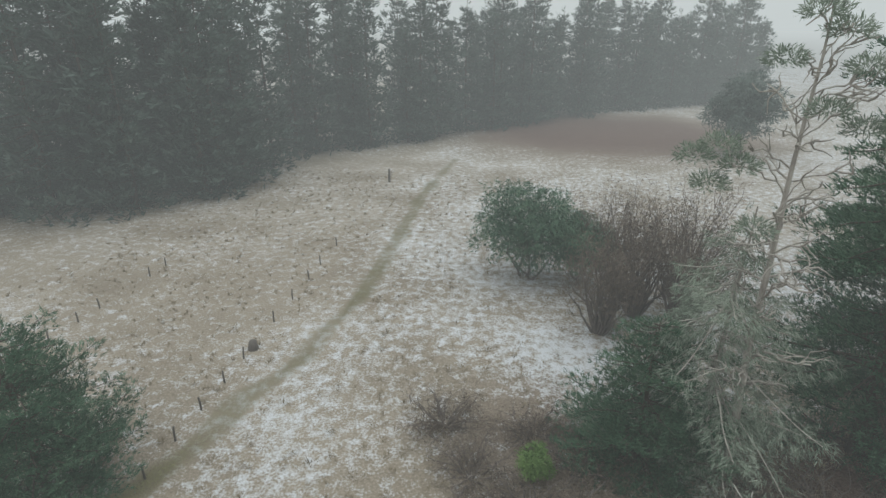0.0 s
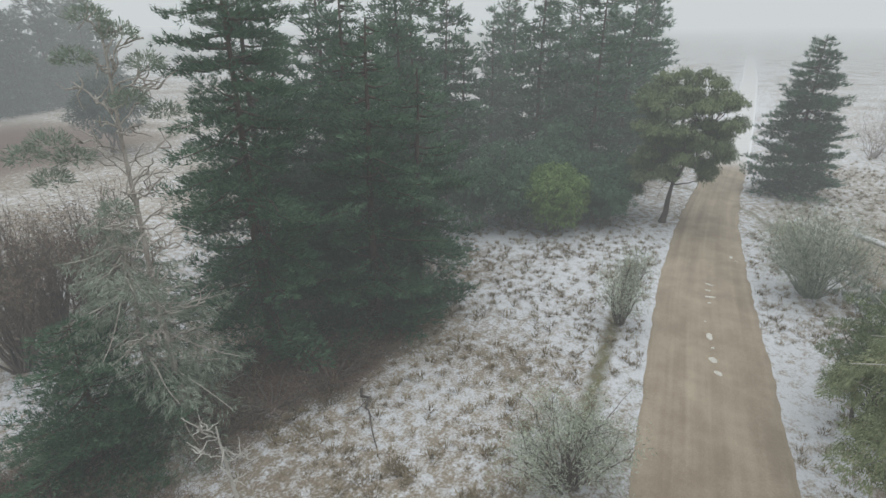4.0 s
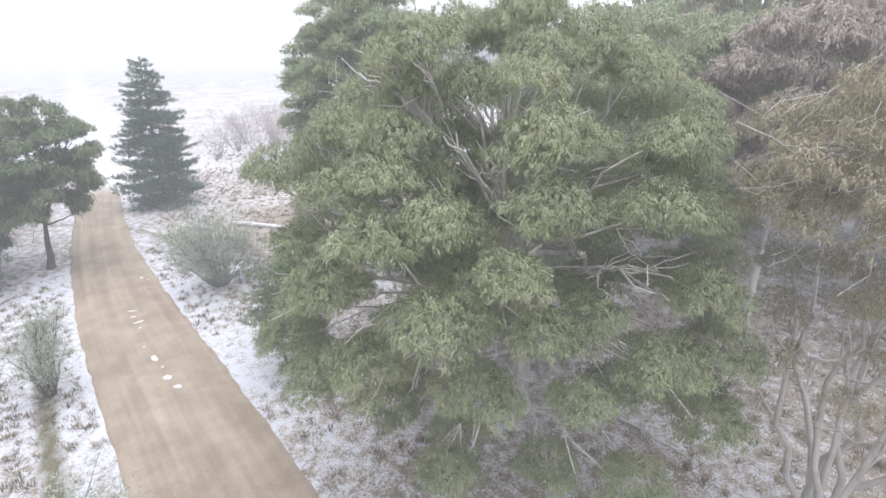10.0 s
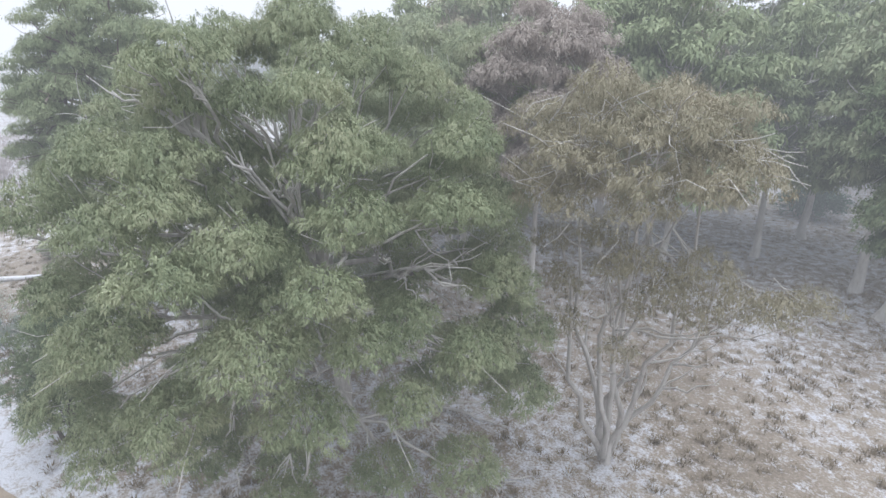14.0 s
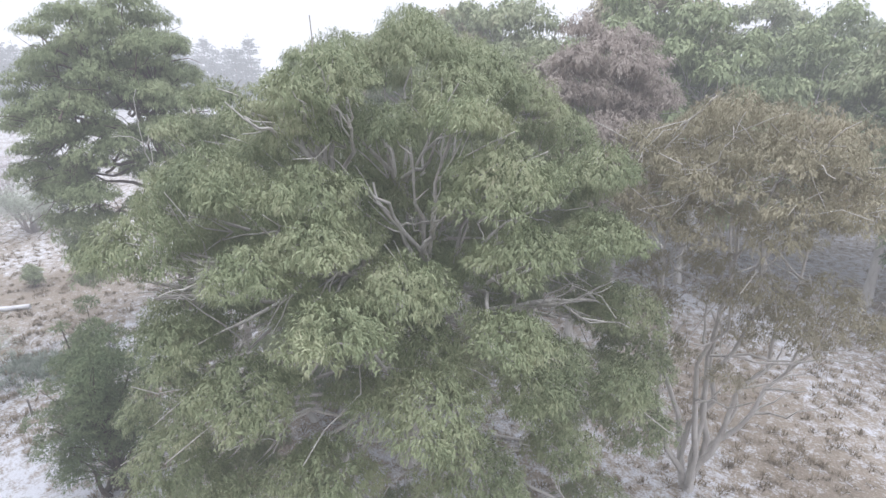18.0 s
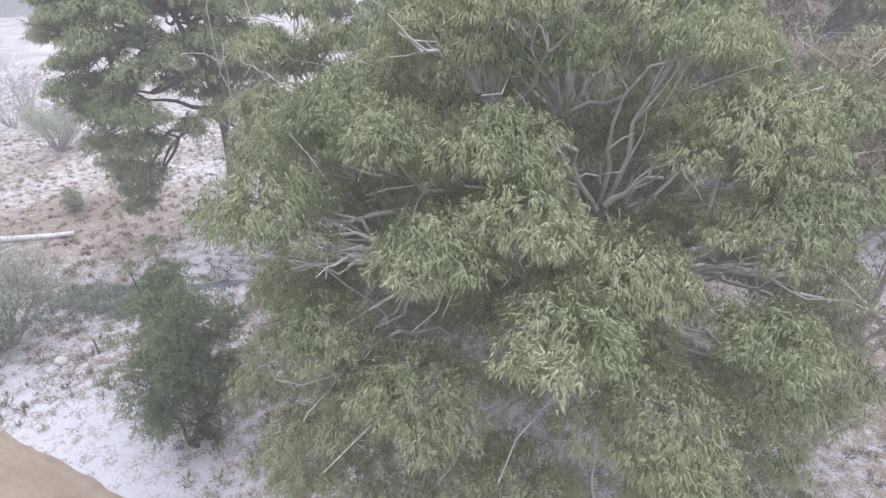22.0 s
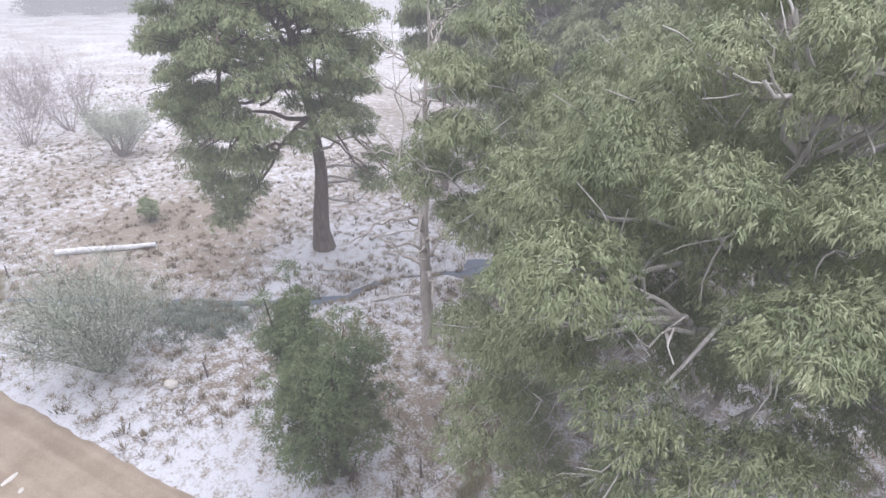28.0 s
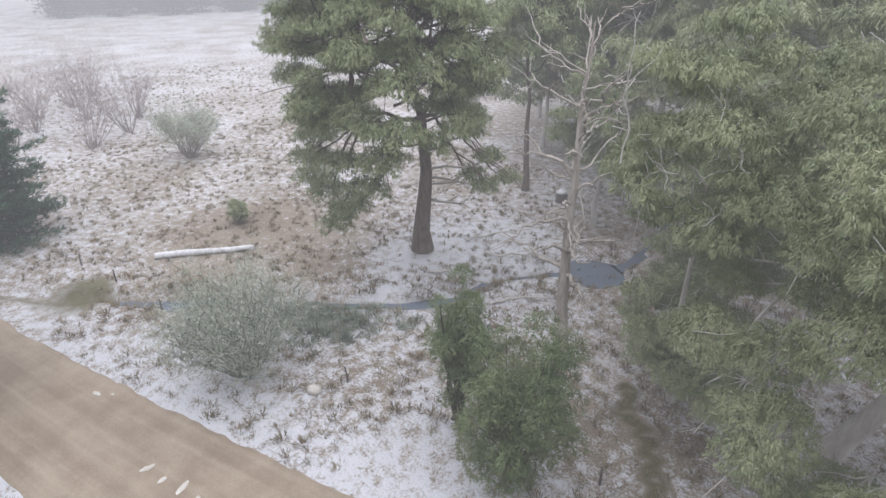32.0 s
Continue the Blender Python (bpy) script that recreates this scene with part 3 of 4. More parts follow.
def waves(x, y, seed, scale):
    """Soft unevenness out of a few crossing waves."""
    rng = np.random.default_rng(seed)
    out = 0 * x
    for k in range(9):
        a, f = rng.uniform(0, 2 * np.pi), scale * rng.uniform(0.5, 2.2)
        out = out + np.sin((x * np.cos(a) + y * np.sin(a)) * f + rng.uniform(0, 6.3)) / (1 + k * 0.25)
    return out / 4


def road_y(x):
    return np.interp(x, [p[0] for p in ROAD_MID], [p[1] for p in ROAD_MID])


def road_half(x):
    return 0.5 * np.interp(x, [p[0] for p in ROAD_WIDTH], [p[1] for p in ROAD_WIDTH])


def height_at(x, y):
    x, y = np.asarray(x, float), np.asarray(y, float)
    off = np.abs(y - road_y(x))
    near_road = 1 - step(road_half(x) + 0.2, road_half(x) + 3.5, off)
    z = 0.10 * waves(x, y, 3, 0.25) + 0.05 * waves(x, y, 4, 1.3)
    far = np.hypot(x, y)
    z = z + step(180, 900, far) * 6 * (1 + waves(x, y, 5, 0.006))
    dist = line_distance(x, y, CREEK) + 0.3 * waves(x, y, 6, 0.9) + 0.22 * waves(x, y, 7, 2.4)
    pool = np.hypot(x - 34.3, y + 21.0) + 0.55 * waves(x, y, 14, 1.1)
    wide = 0.14 + 1.15 * (1 - step(0, 2.5, np.hypot(x - 49.6, y + 0.8)))
    cut = 1 - step(wide, wide + 0.95, dist)
    cut = np.maximum(cut, 1 - step(1.5, 3.0, pool))
    z = z - 0.78 * cut * (1 - near_road)
    return z * (1 - near_road) - 0.06 * near_road


def axis_steps(lo, hi, fine, reach):
    core = np.arange(lo, hi + fine, fine)
    g = np.cumsum(fine * 1.16 ** np.arange(1, 70))
    g = g[g < reach]
    return np.concatenate([lo - g[::-1], core, hi + g])


def build_ground():
    xs, ys = axis_steps(-36, 78, 0.62, 2600), axis_steps(-56, 66, 0.62, 2600)
    X, Y = np.meshgrid(xs, ys, indexing="ij")
    Z = height_at(X, Y)
    v = np.stack([X, Y, Z], -1).reshape(-1, 3)
    i, j = np.arange(len(xs) - 1)[:, None], np.arange(len(ys) - 1)[None]
    w = len(ys)
    q = np.stack([i * w + j, (i + 1) * w + j, (i + 1) * w + j + 1, i * w + j + 1], -1).reshape(-1, 4)
    ob = mesh_object("ground", v, q, GROUND, True)
    x, y = v[:, 0], v[:, 1]
    mud = (0.62 + 0.14 * waves(x, y, 13, 0.7)) * (1 - step(0.2, 1.5, line_distance(x, y, TRACK) + 0.5 * waves(x, y, 11, 0.9)))
    mud = np.maximum(mud, 0.8 * (1 - step(0.15, 0.9, line_distance(x, y, DITCH))))
    mud = np.maximum(mud, 1 - step(0.1, 0.8, line_distance(x, y, TRAIL)))
    bank = line_distance(x, y, CREEK)
    mud = np.maximum(mud, 0.62 * (1 - step(0.2, 0.8, bank)))
    mud = np.maximum(mud, 0.75 * (1 - step(1.0, 4.0, np.hypot(x - 54.5, y - 3.6) + 1.3 * waves(x, y, 15, 1.0))))
    verge = np.abs(y - road_y(x)) - road_half(x)
    frost = 0.38 + 0.11 * (1 - step(0.5, 5.5, verge)) * (x > -10) - 0.13 * step(10, 20, -y) * (1 - step(26, 34, x)) * (1 - step(32, 42, -y))
    frost = frost + 0.16 * step(22, 28, x) * (1 - step(44, 52, x)) * step(-9, -5, y) * (y < 30)
    frost = frost + 0.30 * (1 - step(3, 12, np.hypot(x - 41, y + 15)))
    frost = frost - 0.22 * (1 - step(5, 11, np.hypot(x - 52, y + 8)))
    frost = frost - 0.14 * step(8, 16, -x) * (y > 5) - 0.12 * (1 - step(5, 9, np.hypot(x + 2, y - 20)))
    frost = frost + 0.25 * (1 - step(2, 6, np.hypot(x - 3.5, y - 26))) + 0.12 * step(70, 110, x)
    frost = frost + 0.10 * waves(x, y, 12, 0.15) - 0.35 * (1 - step(2, 9, np.hypot((x - 22) * 0.5, y - 22)))
    frost = frost + 0.12 * (1 - step(8, 16, np.hypot((x - 30) * 0.6, y - 13))) + 0.1 * (1 - step(5, 12, np.hypot(x - 16, y + 20)))
    heath_shade = (1 - step(8, 22, np.hypot((x - 14) * 0.6, (y - 100) * 0.7))) + 0.35 * (1 - step(2, 6, np.hypot(x - 2, y - 21)))
    # under the pines: tree shade painted as a dark brown patch
    heath_shade = heath_shade + 0.95 * (1 - step(2.0, 4.6, np.hypot((x - 15.5) * 0.42, y - 19.6) + 0.8 * waves(x, y, 16, 0.8)))
    frost = frost - 0.45 * np.clip(heath_shade, 0, 1) + 0.06 * step(26, 36, -y) * (x < 40)
    for key, val in (("mud", mud), ("frost", frost), ("heath_shade", np.clip(heath_shade, 0, 1))):
        ob.data.attributes.new(key, "FLOAT", "POINT").data.foreach_set("value", val.astype(np.float32))
    return tagged(ob, "frosted tussock paddock with thin snow between dry grass", "ground", kind="structure")


def build_road():
    xs = np.concatenate([np.arange(-400, -20, 8.0), np.arange(-20, 90, 0.5), np.arange(90, 900, 10.0)])
    c = road_y(xs)
    sm = np.convolve(np.pad(c, 6, "edge"), np.ones(13) / 13, "valid")
    c = np.where((xs > -15) & (xs < 85), sm, c)
    slope = np.gradient(c, xs)
    nx, ny = -slope / np.hypot(1, slope), 1 / np.hypot(1, slope)
    across = np.array([-1.06, -0.98, -0.85, -0.6, -0.36, -0.12, 0.12, 0.36, 0.6, 0.85, 0.98, 1.06])
    lift = np.array([-0.16, 0.03, 0.05, 0.045, 0.075, 0.06, 0.085, 0.06, 0.045, 0.06, 0.03, -0.16])
    rng = np.random.default_rng(8)
    half = road_half(xs)
    jit = np.convolve(rng.normal(0, 0.07, len(xs)), np.ones(2) / 2, "same")
    jit2 = np.convolve(rng.normal(0, 0.07, len(xs)), np.ones(2) / 2, "same")
    w = across[None] * half[:, None]
    w[:, :2] += jit[:, None]
    w[:, -2:] += jit2[:, None]
    v = np.stack([xs[:, None] + nx[:, None] * w, c[:, None] + ny[:, None] * w, np.broadcast_to(lift, w.shape) - 0.01], -1)
    far = np.hypot(v[..., 0], v[..., 1]) > 150
    v[..., 2] += np.where(far, height_at(v[..., 0], v[..., 1]) + 0.25, 0)
    n, k = len(xs), len(across)
    i, j = np.arange(n - 1)[:, None], np.arange(k - 1)[None]
    q = np.stack([i * k + j, (i + 1) * k + j, (i + 1) * k + j + 1, i * k + j + 1], -1).reshape(-1, 4)
    ob = mesh_object("road", v.reshape(-1, 3), q, ROAD, True)
    uv = np.stack([np.broadcast_to(across[None] * 0.5, w.shape), np.broadcast_to(xs[:, None], w.shape)], -1).reshape(-1, 2)
    lay = ob.data.uv_layers.new(name="along")
    lay.data.foreach_set("uv", uv[q.ravel()].astype(np.float32).ravel())
    frost = np.broadcast_to((step(66, 84, xs) * 0.75)[:, None] + 0.35 * step(0.93, 1.02, np.abs(across))[None], w.shape)
    ob.data.attributes.new("frost", "FLOAT", "POINT").data.foreach_set("value", frost.astype(np.float32).ravel())
    return tagged(ob, "tan gravel country road with worn wheel tracks", "road", kind="structure")


def build_water():
    line = np.array(CREEK[3:], float)
    t = np.linspace(0, len(line) - 1, 60)
    p = np.stack([np.interp(t, np.arange(len(line)), line[:, k]) for k in (0, 1)], -1)
    d = np.gradient(p, axis=0)
    d /= np.linalg.norm(d, axis=1)[:, None]
    nrm = np.stack([-d[:, 1], d[:, 0]], -1)
    wide = 2.0 + 2.6 * (1 - step(0, 5, np.hypot(p[:, 0] - 34.3, p[:, 1] + 21)))
    v = np.stack([np.c_[p + nrm * wide[:, None], np.full(60, -0.63)], np.c_[p - nrm * wide[:, None], np.full(60, -0.63)]], 1).reshape(-1, 3)
    i = np.arange(59)
    ob = mesh_object("water", v, np.stack([2 * i, 2 * i + 1, 2 * i + 3, 2 * i + 2], -1), WATER)
    return tagged(ob, "still creek water with the pale sky's reflection in its colour", "water", kind="structure")


build_ground()
build_road()
build_water()


def on(x, y):
    return (x, y, float(height_at(x, y)))


# ---- the great eucalypt beside the road and its neighbours ----
GREEN_LEAF = "drooping olive-green leaf clumps"
TOP_MASSES = [(15.8, -7.4, 16.7, 1.4), (14.7, -10.8, 16.2, 1.5), (16.2, -7.2, 15.6, 1.0), (12.0, -9.6, 14.4, 1.5), (13.7, -10.9, 14.2, 1.1), (18.9, -5.8, 14.3, 1.3), (20.2, -5.4, 13.4, 1.4), (17.0, -5.4, 14.1, 1.3),
              (15.0, -6.2, 14.2, 1.3), (14.0, -5.6, 13.4, 1.2), (12.7, -5.0, 12.0, 1.3), (11.0, -9.2, 12.9, 1.3), (10.7, -12.2, 12.6, 1.4)]
FRONT_MASSES = [(18.5, -3.6, 12.8, 1.5), (15.1, -4.6, 12.7, 1.3), (17.1, -3.7, 10.7, 1.1), (19.7, -4.8, 10.2, 1.4), (15.0, -4.2, 9.9, 1.5), (16.6, -4.0, 9.2, 1.1), (22.4, -7.8, 11.7, 1.5), (12.7, -7.6, 10.6, 1.2), (10.9, -10.6, 9.6, 1.2),
                (13.2, -4.9, 8.2, 1.4), (17.8, -3.3, 7.2, 1.4), (20.7, -4.3, 7.4, 1.4), (23.0, -6.3, 8.0, 1.3), (15.4, -3.7, 6.8, 1.3), (11.0, -7.2, 8.2, 1.3), (19.2, -4.2, 5.2, 1.2)]
LOW_MASSES = [(16.0, -6.4, 4.6, 1.3), (14.0, -8.0, 4.4, 1.2), (12.2, -6.9, 4.6, 1.2), (11.8, -10.2, 4.2, 1.2), (9.8, -11.9, 4.6, 1.3), (10.0, -14.6, 6.0, 1.4), (12.0, -12.8, 6.4, 1.2), (13.8, -16.0, 4.4, 1.3), (12.2, -17.4, 4.6, 1.1), (18.6, -8.0, 3.6, 1.2), (23.6, -9.4, 3.6, 1.1), (22.0, -8.0, 4.6, 1.2),
              (20.6, -6.8, 4.2, 1.2), (16.4, -17.6, 4.2, 1.2), (18.8, -5.6, 4.9, 1.1)]
OPENINGS = [(14.2, -9.2, 12.8, 1.9), (12.5, -7.5, 13.7, 1.4), (17.9, -4.4, 11.9, 1.35), (17.0, -4.4, 9.9, 1.0), (11.6, -11.4, 10.9, 1.3), (16.6, -7.0, 15.4, 1.4), (13.4, -9.4, 6.4, 1.6), (15.4, -7.6, 8.0, 1.3)]
CROWN_TOP = [(16.2, -11.0, 17.6, 1.4), (17.6, -12.2, 18.0, 1.4), (18.8, -10.6, 17.0, 1.4), (15.2, -12.8, 16.8, 1.4), (17.4, -9.2, 17.2, 1.3), (19.6, -12.8, 16.8, 1.4), (17.0, -14.2, 17.2, 1.4)]
big_base = on(19.6, -13.6)
big = gum_tree("eucalyptus_tree", big_base, "great spreading eucalypt with olive leaves and pale forked limbs", 21, (17.2, -11.8, 9.2), (17.0, -11.2, 9.4), (7.7, 7.9, 8.0),
               170, 1.35, GREEN_LEAF, EUC, BARK_PALE, 0.44, low=-0.22, inner=0.82, gap=1.42, fill=36, size=0.13, width=0.028, density=37, per=11, extra=CROWN_TOP + TOP_MASSES + FRONT_MASSES + LOW_MASSES, clear=OPENINGS)
frng = np.random.default_rng(35)
for line, tips, g in (
        ([(17.2, -11.8, 9.2), (16.6, -10.6, 11.6), (16.6, -8.8, 13.8), (16.4, -7.3, 15.0)], [(17.8, -6.4, 16.2), (16.9, -5.9, 16.1), (15.4, -6.4, 16.3), (18.6, -7.2, 15.9), (16.0, -7.8, 17.2), (17.2, -7.8, 17.0), (15.0, -7.4, 16.2)], 0.16),
        ([(17.2, -11.8, 9.2), (15.2, -10.6, 10.8), (14.3, -9.2, 12.6)], [(13.5, -9.4, 15.6), (14.8, -7.8, 14.4), (12.9, -8.4, 13.8), (15.3, -8.4, 14.4), (14.0, -8.6, 14.9)], 0.16),
        ([(17.0, -11.4, 8.6), (17.2, -8.0, 10.2), (17.1, -5.8, 11.7)], [(17.7, -3.9, 12.7), (18.6, -4.3, 12.6), (19.0, -4.9, 12.0), (18.0, -3.6, 11.9), (16.8, -4.1, 12.2), (18.4, -3.5, 12.3), (19.0, -4.2, 11.5)], 0.13),
        ([(16.8, -11.2, 8.0), (16.6, -7.8, 9.0), (16.3, -5.6, 9.8)], [(16.9, -3.8, 10.4), (17.5, -4.3, 9.8), (16.0, -3.9, 10.2), (17.2, -3.6, 9.4)], 0.11),
        ([(16.8, -11.8, 8.8), (14.0, -12.0, 9.8), (12.2, -12.0, 10.5)], [(10.4, -11.6, 11.4), (10.8, -12.6, 11.0), (11.0, -10.8, 11.0), (11.8, -10.6, 11.6), (10.2, -12.0, 10.7)], 0.13)):
    fan(frng, big, np.array(line) - big_base, np.array(tips) - big_base, g, BARK_PALE)
gum_tree("eucalyptus_tree", on(27.0, -20.0), "green eucalypt beside the creek pool", 22, (26.4, -19.0, 5.5), (26.4, -18.4, 7.4), (4.3, 4.3, 5.4),
         48, 1.2, GREEN_LEAF, EUC, BARK_PALE, 0.26, low=-0.95, inner=0.55, bare=10)
gum_tree("eucalyptus_tree", on(25.2, -12.6), "slim pale olive eucalypt with several bare stems", 18, (25.2, -10.6, 8.0), (25.0, -9.0, 12.4), (2.6, 2.6, 4.0),
         26, 1.0, GREEN_LEAF, EUC, BARK_PALE, 0.17, low=-0.8, inner=0.5, bare=5, density=16, bare_reach=(0.8, 0.95))
gum_tree("eucalyptus_tree", on(24.9, -13.9), "low spreading eucalypt sapling in front of the pool", 20, (24.9, -13.5, 2.2), (25.2, -12.9, 4.0), (2.7, 2.7, 2.8),
         26, 1.0, GREEN_LEAF, EUC, BARK_PALE, 0.14, low=-0.9, inner=0.4)
gum_tree("eucalyptus_tree", on(37.6, -26.2), "thin olive eucalypt on the far side of the pool", 19, (37.2, -25.8, 5.5), (37.0, -25.4, 9.0), (3.6, 3.6, 4.8),
         30, 1.15, GREEN_LEAF, EUC, BARK_PALE, 0.24, low=-0.9, inner=0.5, bare=10, density=9, size=0.26, width=0.055)
gum_tree("eucalyptus_tree", on(25.4, -28.0), "tall green eucalypt over the creek", 23, (25.0, -28.0, 9.5), (25.2, -27.6, 12.0), (5.8, 5.8, 6.8),
         56, 1.5, GREEN_LEAF, EUC, BARK_PALE, 0.34, bare=14, low=-0.8, density=9, size=0.26, width=0.06)
gum_tree("eucalyptus_tree", on(33.0, -34.0), "olive eucalypt behind the creek pool", 24, (32.5, -34.0, 9.0), (32.8, -33.6, 12.5), (5.6, 5.6, 7.2),
         50, 1.5, GREEN_LEAF, EUC, BARK_PALE, 0.34, bare=8, low=-0.8, density=8, size=0.3, width=0.07)
BANK_MASSES = [(45.5, -9.2, 3.4, 1.3), (44.0, -9.0, 5.0, 1.4), (46.8, -9.4, 5.2, 1.3), (42.2, -9.0, 6.6, 1.4), (40.2, -8.6, 8.6, 1.5), (38.4, -8.4, 10.4, 1.4), (43.4, -8.4, 7.8, 1.4), (41.2, -8.0, 10.8, 1.5), (39.4, -8.8, 12.4, 1.5), (42.4, -8.4, 13.2, 1.5), (46.5, -8.4, 7.6, 1.4),
               (48.4, -9.4, 5.6, 1.3), (48.6, -10.0, 8.2, 1.4), (44.8, -7.8, 10.2, 1.4), (42.0, -17.2, 8.2, 1.2), (42.6, -17.8, 10.6, 1.4), (43.2, -17.2, 13.0, 1.4), (41.2, -16.4, 9.4, 1.2), (39.8, -16.2, 5.4, 1.0), (40.0, -18.6, 5.2, 1.0), (41.4, -16.8, 5.6, 1.0), (40.6, -17.4, 6.8, 1.1)]
bank_gum = gum_tree("gum_tree", on(44.1, -14.8), "tall dark gum with stringy bark on the creek bank", 25, (44.0, -14.9, 9.2), (43.6, -12.2, 12.8), (6.2, 5.6, 8.2),
                    120, 1.3, "dark green leaf masses", EUC_DARK, BARK_GUM, 0.6, low=-0.45, inner=0.55, bare=10, extra=BANK_MASSES, density=13, per=9, size=0.19, width=0.05, flat=0.72, gap=1.15)
brng = np.random.default_rng(34)
for z, e in ((6.4, (-3.9, -2.0, 6.9)), (5.2, (-3.4, -2.6, 5.4)), (4.2, (-3.2, -1.2, 3.7)), (5.8, (-2.4, -2.9, 4.6)), (7.4, (-2.6, -3.0, 8.4))):
    spar = bend(brng, (0, 0, z - 0.6), e, 8, 0.3)
    dead_limb = part("dead_limb", *tube(spar, np.linspace(0.12, 0.03, 8), 6), BARK_PALE, bank_gum, "bleached bare dead limb", True)
    for _ in range(4):
        q = spar[brng.integers(3, 8)]
        part("dead_twig", *tube(bend(brng, q, q + np.array([-0.8, -0.4, 0.1]) + brng.normal(0, 0.5, 3), 5, 0.3), np.linspace(0.045, 0.012, 5), 4), BARK_PALE, dead_limb)
gum_tree("gum_tree", on(45.8, -28.7), "slim dark-trunked gum on the far bank", 26, (46.0, -28.8, 8.0), (46.2, -29.0, 14.0), (3.4, 3.4, 4.6), 30, 1.3, "", EUC_DARK, BARK_GUM, 0.3, size=0.4, width=0.1, density=5, per=8, fine=False)
BROWN_MASSES = [(9.6, -18.8, 10.6, 1.1), (7.6, -17.6, 10.4, 1.0), (6.0, -18.8, 10.4, 1.0), (11.4, -18.4, 10.2, 1.0), (8.0, -19.2, 8.4, 1.0), (6.4, -20.0, 8.2, 1.0), (4.2, -20.2, 9.0, 1.0), (3.6, -22.0, 8.8, 1.0), (8.8, -18.0, 9.8, 0.9), (6.8, -18.4, 9.6, 0.9), (7.2, -20.2, 9.0, 0.9), (10.6, -17.6, 9.2, 0.8), (5.4, -19.6, 9.4, 0.9), (4.6, -21.2, 8.6, 0.8), (11.8, -20.0, 7.6, 0.8), (8.2, -18.2, 6.8, 0.8), (5.8, -21.8, 7.8, 0.8), (9.8, -17.0, 7.8, 0.8)]
brown_gum = gum_tree("brown_gum_tree", on(9.3, -20.3), "spreading brown-olive gum with several pale stems", 27, (9.0, -19.6, 4.0), (9.0, -19.4, 13.4), (4.1, 4.1, 2.7),
                     60, 1.0, "thin brown-olive leaf clumps", EUC_BROWN, BARK_PALE, 0.2, low=-0.5, inner=0.5, bare=16, core=30, density=15, per=10, size=0.15, width=0.03, flat=0.8, gap=1.15, extra=BROWN_MASSES)
srng = np.random.default_rng(28)
for e in ((2.2, -0.6, 12.4), (-2.4, 0.2, 12.2), (2.6, 1.6, 11.6), (-3.0, -1.4, 9.4), (0.4, -1.0, 13.0), (-0.8, 2.4, 10.4), (-1.2, 1.6, 12.4)):
    spar = bend(srng, (srng.normal(0, 0.15), srng.normal(0, 0.15), -0.2), e, 9, 0.22, -0.05)
    part("stem", *tube(spar, np.linspace(0.15, 0.04, 9), 6), BARK_PALE, brown_gum, smooth=True)
    for _ in range(4):
        q = spar[srng.integers(3, 8)]
        part("bare_branch", *tube(bend(srng, q, q + np.array([e[0] * 0.3, e[1] * 0.3, 0.9]) + srng.normal(0, 0.8, 3), 6, 0.3), np.linspace(0.06, 0.012, 6), 4), BARK_PALE, brown_gum)
gum_tree("reddish_gum_tree", on(19.5, -28.0), "reddish-brown leaved gum behind the great eucalypt", 29, (19.3, -28.0, 9.0), (19.0, -27.6, 13.0), (3.8, 3.8, 6.2),
         44, 1.4, "", EUC_PINK, BARK_PALE, 0.28, size=0.24, width=0.055, density=10)
gum_tree("gum_tree", on(49.4, 12.8), "dark round-headed gum leaning over the road edge", 30, (49.4, 12.4, 3.6), (49.6, 12.2, 8.2), (4.2, 4.2, 5.2),
         60, 1.2, "", WATTLE, BARK_DARK, 0.3, low=-0.85, inner=0.5, extra=[(51.6, 10.2, 4.6, 1.1), (47.2, 14.6, 4.2, 1.2), (46.8, 12.4, 5.0, 1.2), (50.6, 14.8, 4.0, 1.2), (48.6, 9.6, 5.4, 1.0), (48.0, 15.4, 2.8, 1.1), (52.4, 13.6, 3.6, 1.2)], size=0.26, width=0.065, density=10, per=10, bare=4)
gum_tree("gum_tree", on(3.6, -45.0), "dark green gum with a leaning pale trunk at the wood's edge", 31, (2.6, -44.4, 5.0), (1.6, -43.6, 10.5), (4.6, 4.6, 7.2),
         42, 1.7, "", WATTLE, BARK_PALE, 0.4, low=-0.85, inner=0.5, size=0.3, width=0.09, density=8, bare=4)

# ---- woods behind: copies of a few trees ----
rng = np.random.default_rng(77)
FAR_LEAF = dict(size=0.46, width=0.17, density=3, per=7, core=40, lobes=4, fine=False, group="woodland gums")
wood_a = gum_tree("woodland_gum", on(13.5, -52.0), "grey-green woodland gum half lost in fog", 41, (13.5, -52.0, 9.0), (13.5, -52.0, 10.6), (5.8, 5.8, 8.6), 54, 1.6, "", EUC_DARK, BARK_PALE, 0.32, **FAR_LEAF)
wood_b = gum_tree("woodland_gum", on(31.0, -50.0), "brownish woodland gum half lost in fog", 42, (31.0, -50.0, 9.0), (31.0, -50.0, 10.4), (5.4, 5.4, 8.6), 54, 1.6, "", EUC_BROWN, BARK_PALE, 0.3, **FAR_LEAF)
wood_c = gum_tree("woodland_gum", on(5.7, -49.0), "tall green woodland gum with a straight pale trunk", 43, (5.5, -49.0, 11.0), (5.5, -49.0, 12.6), (4.8, 4.8, 8.4), 54, 1.6, "", EUC, BARK_PALE, 0.36, **FAR_LEAF)
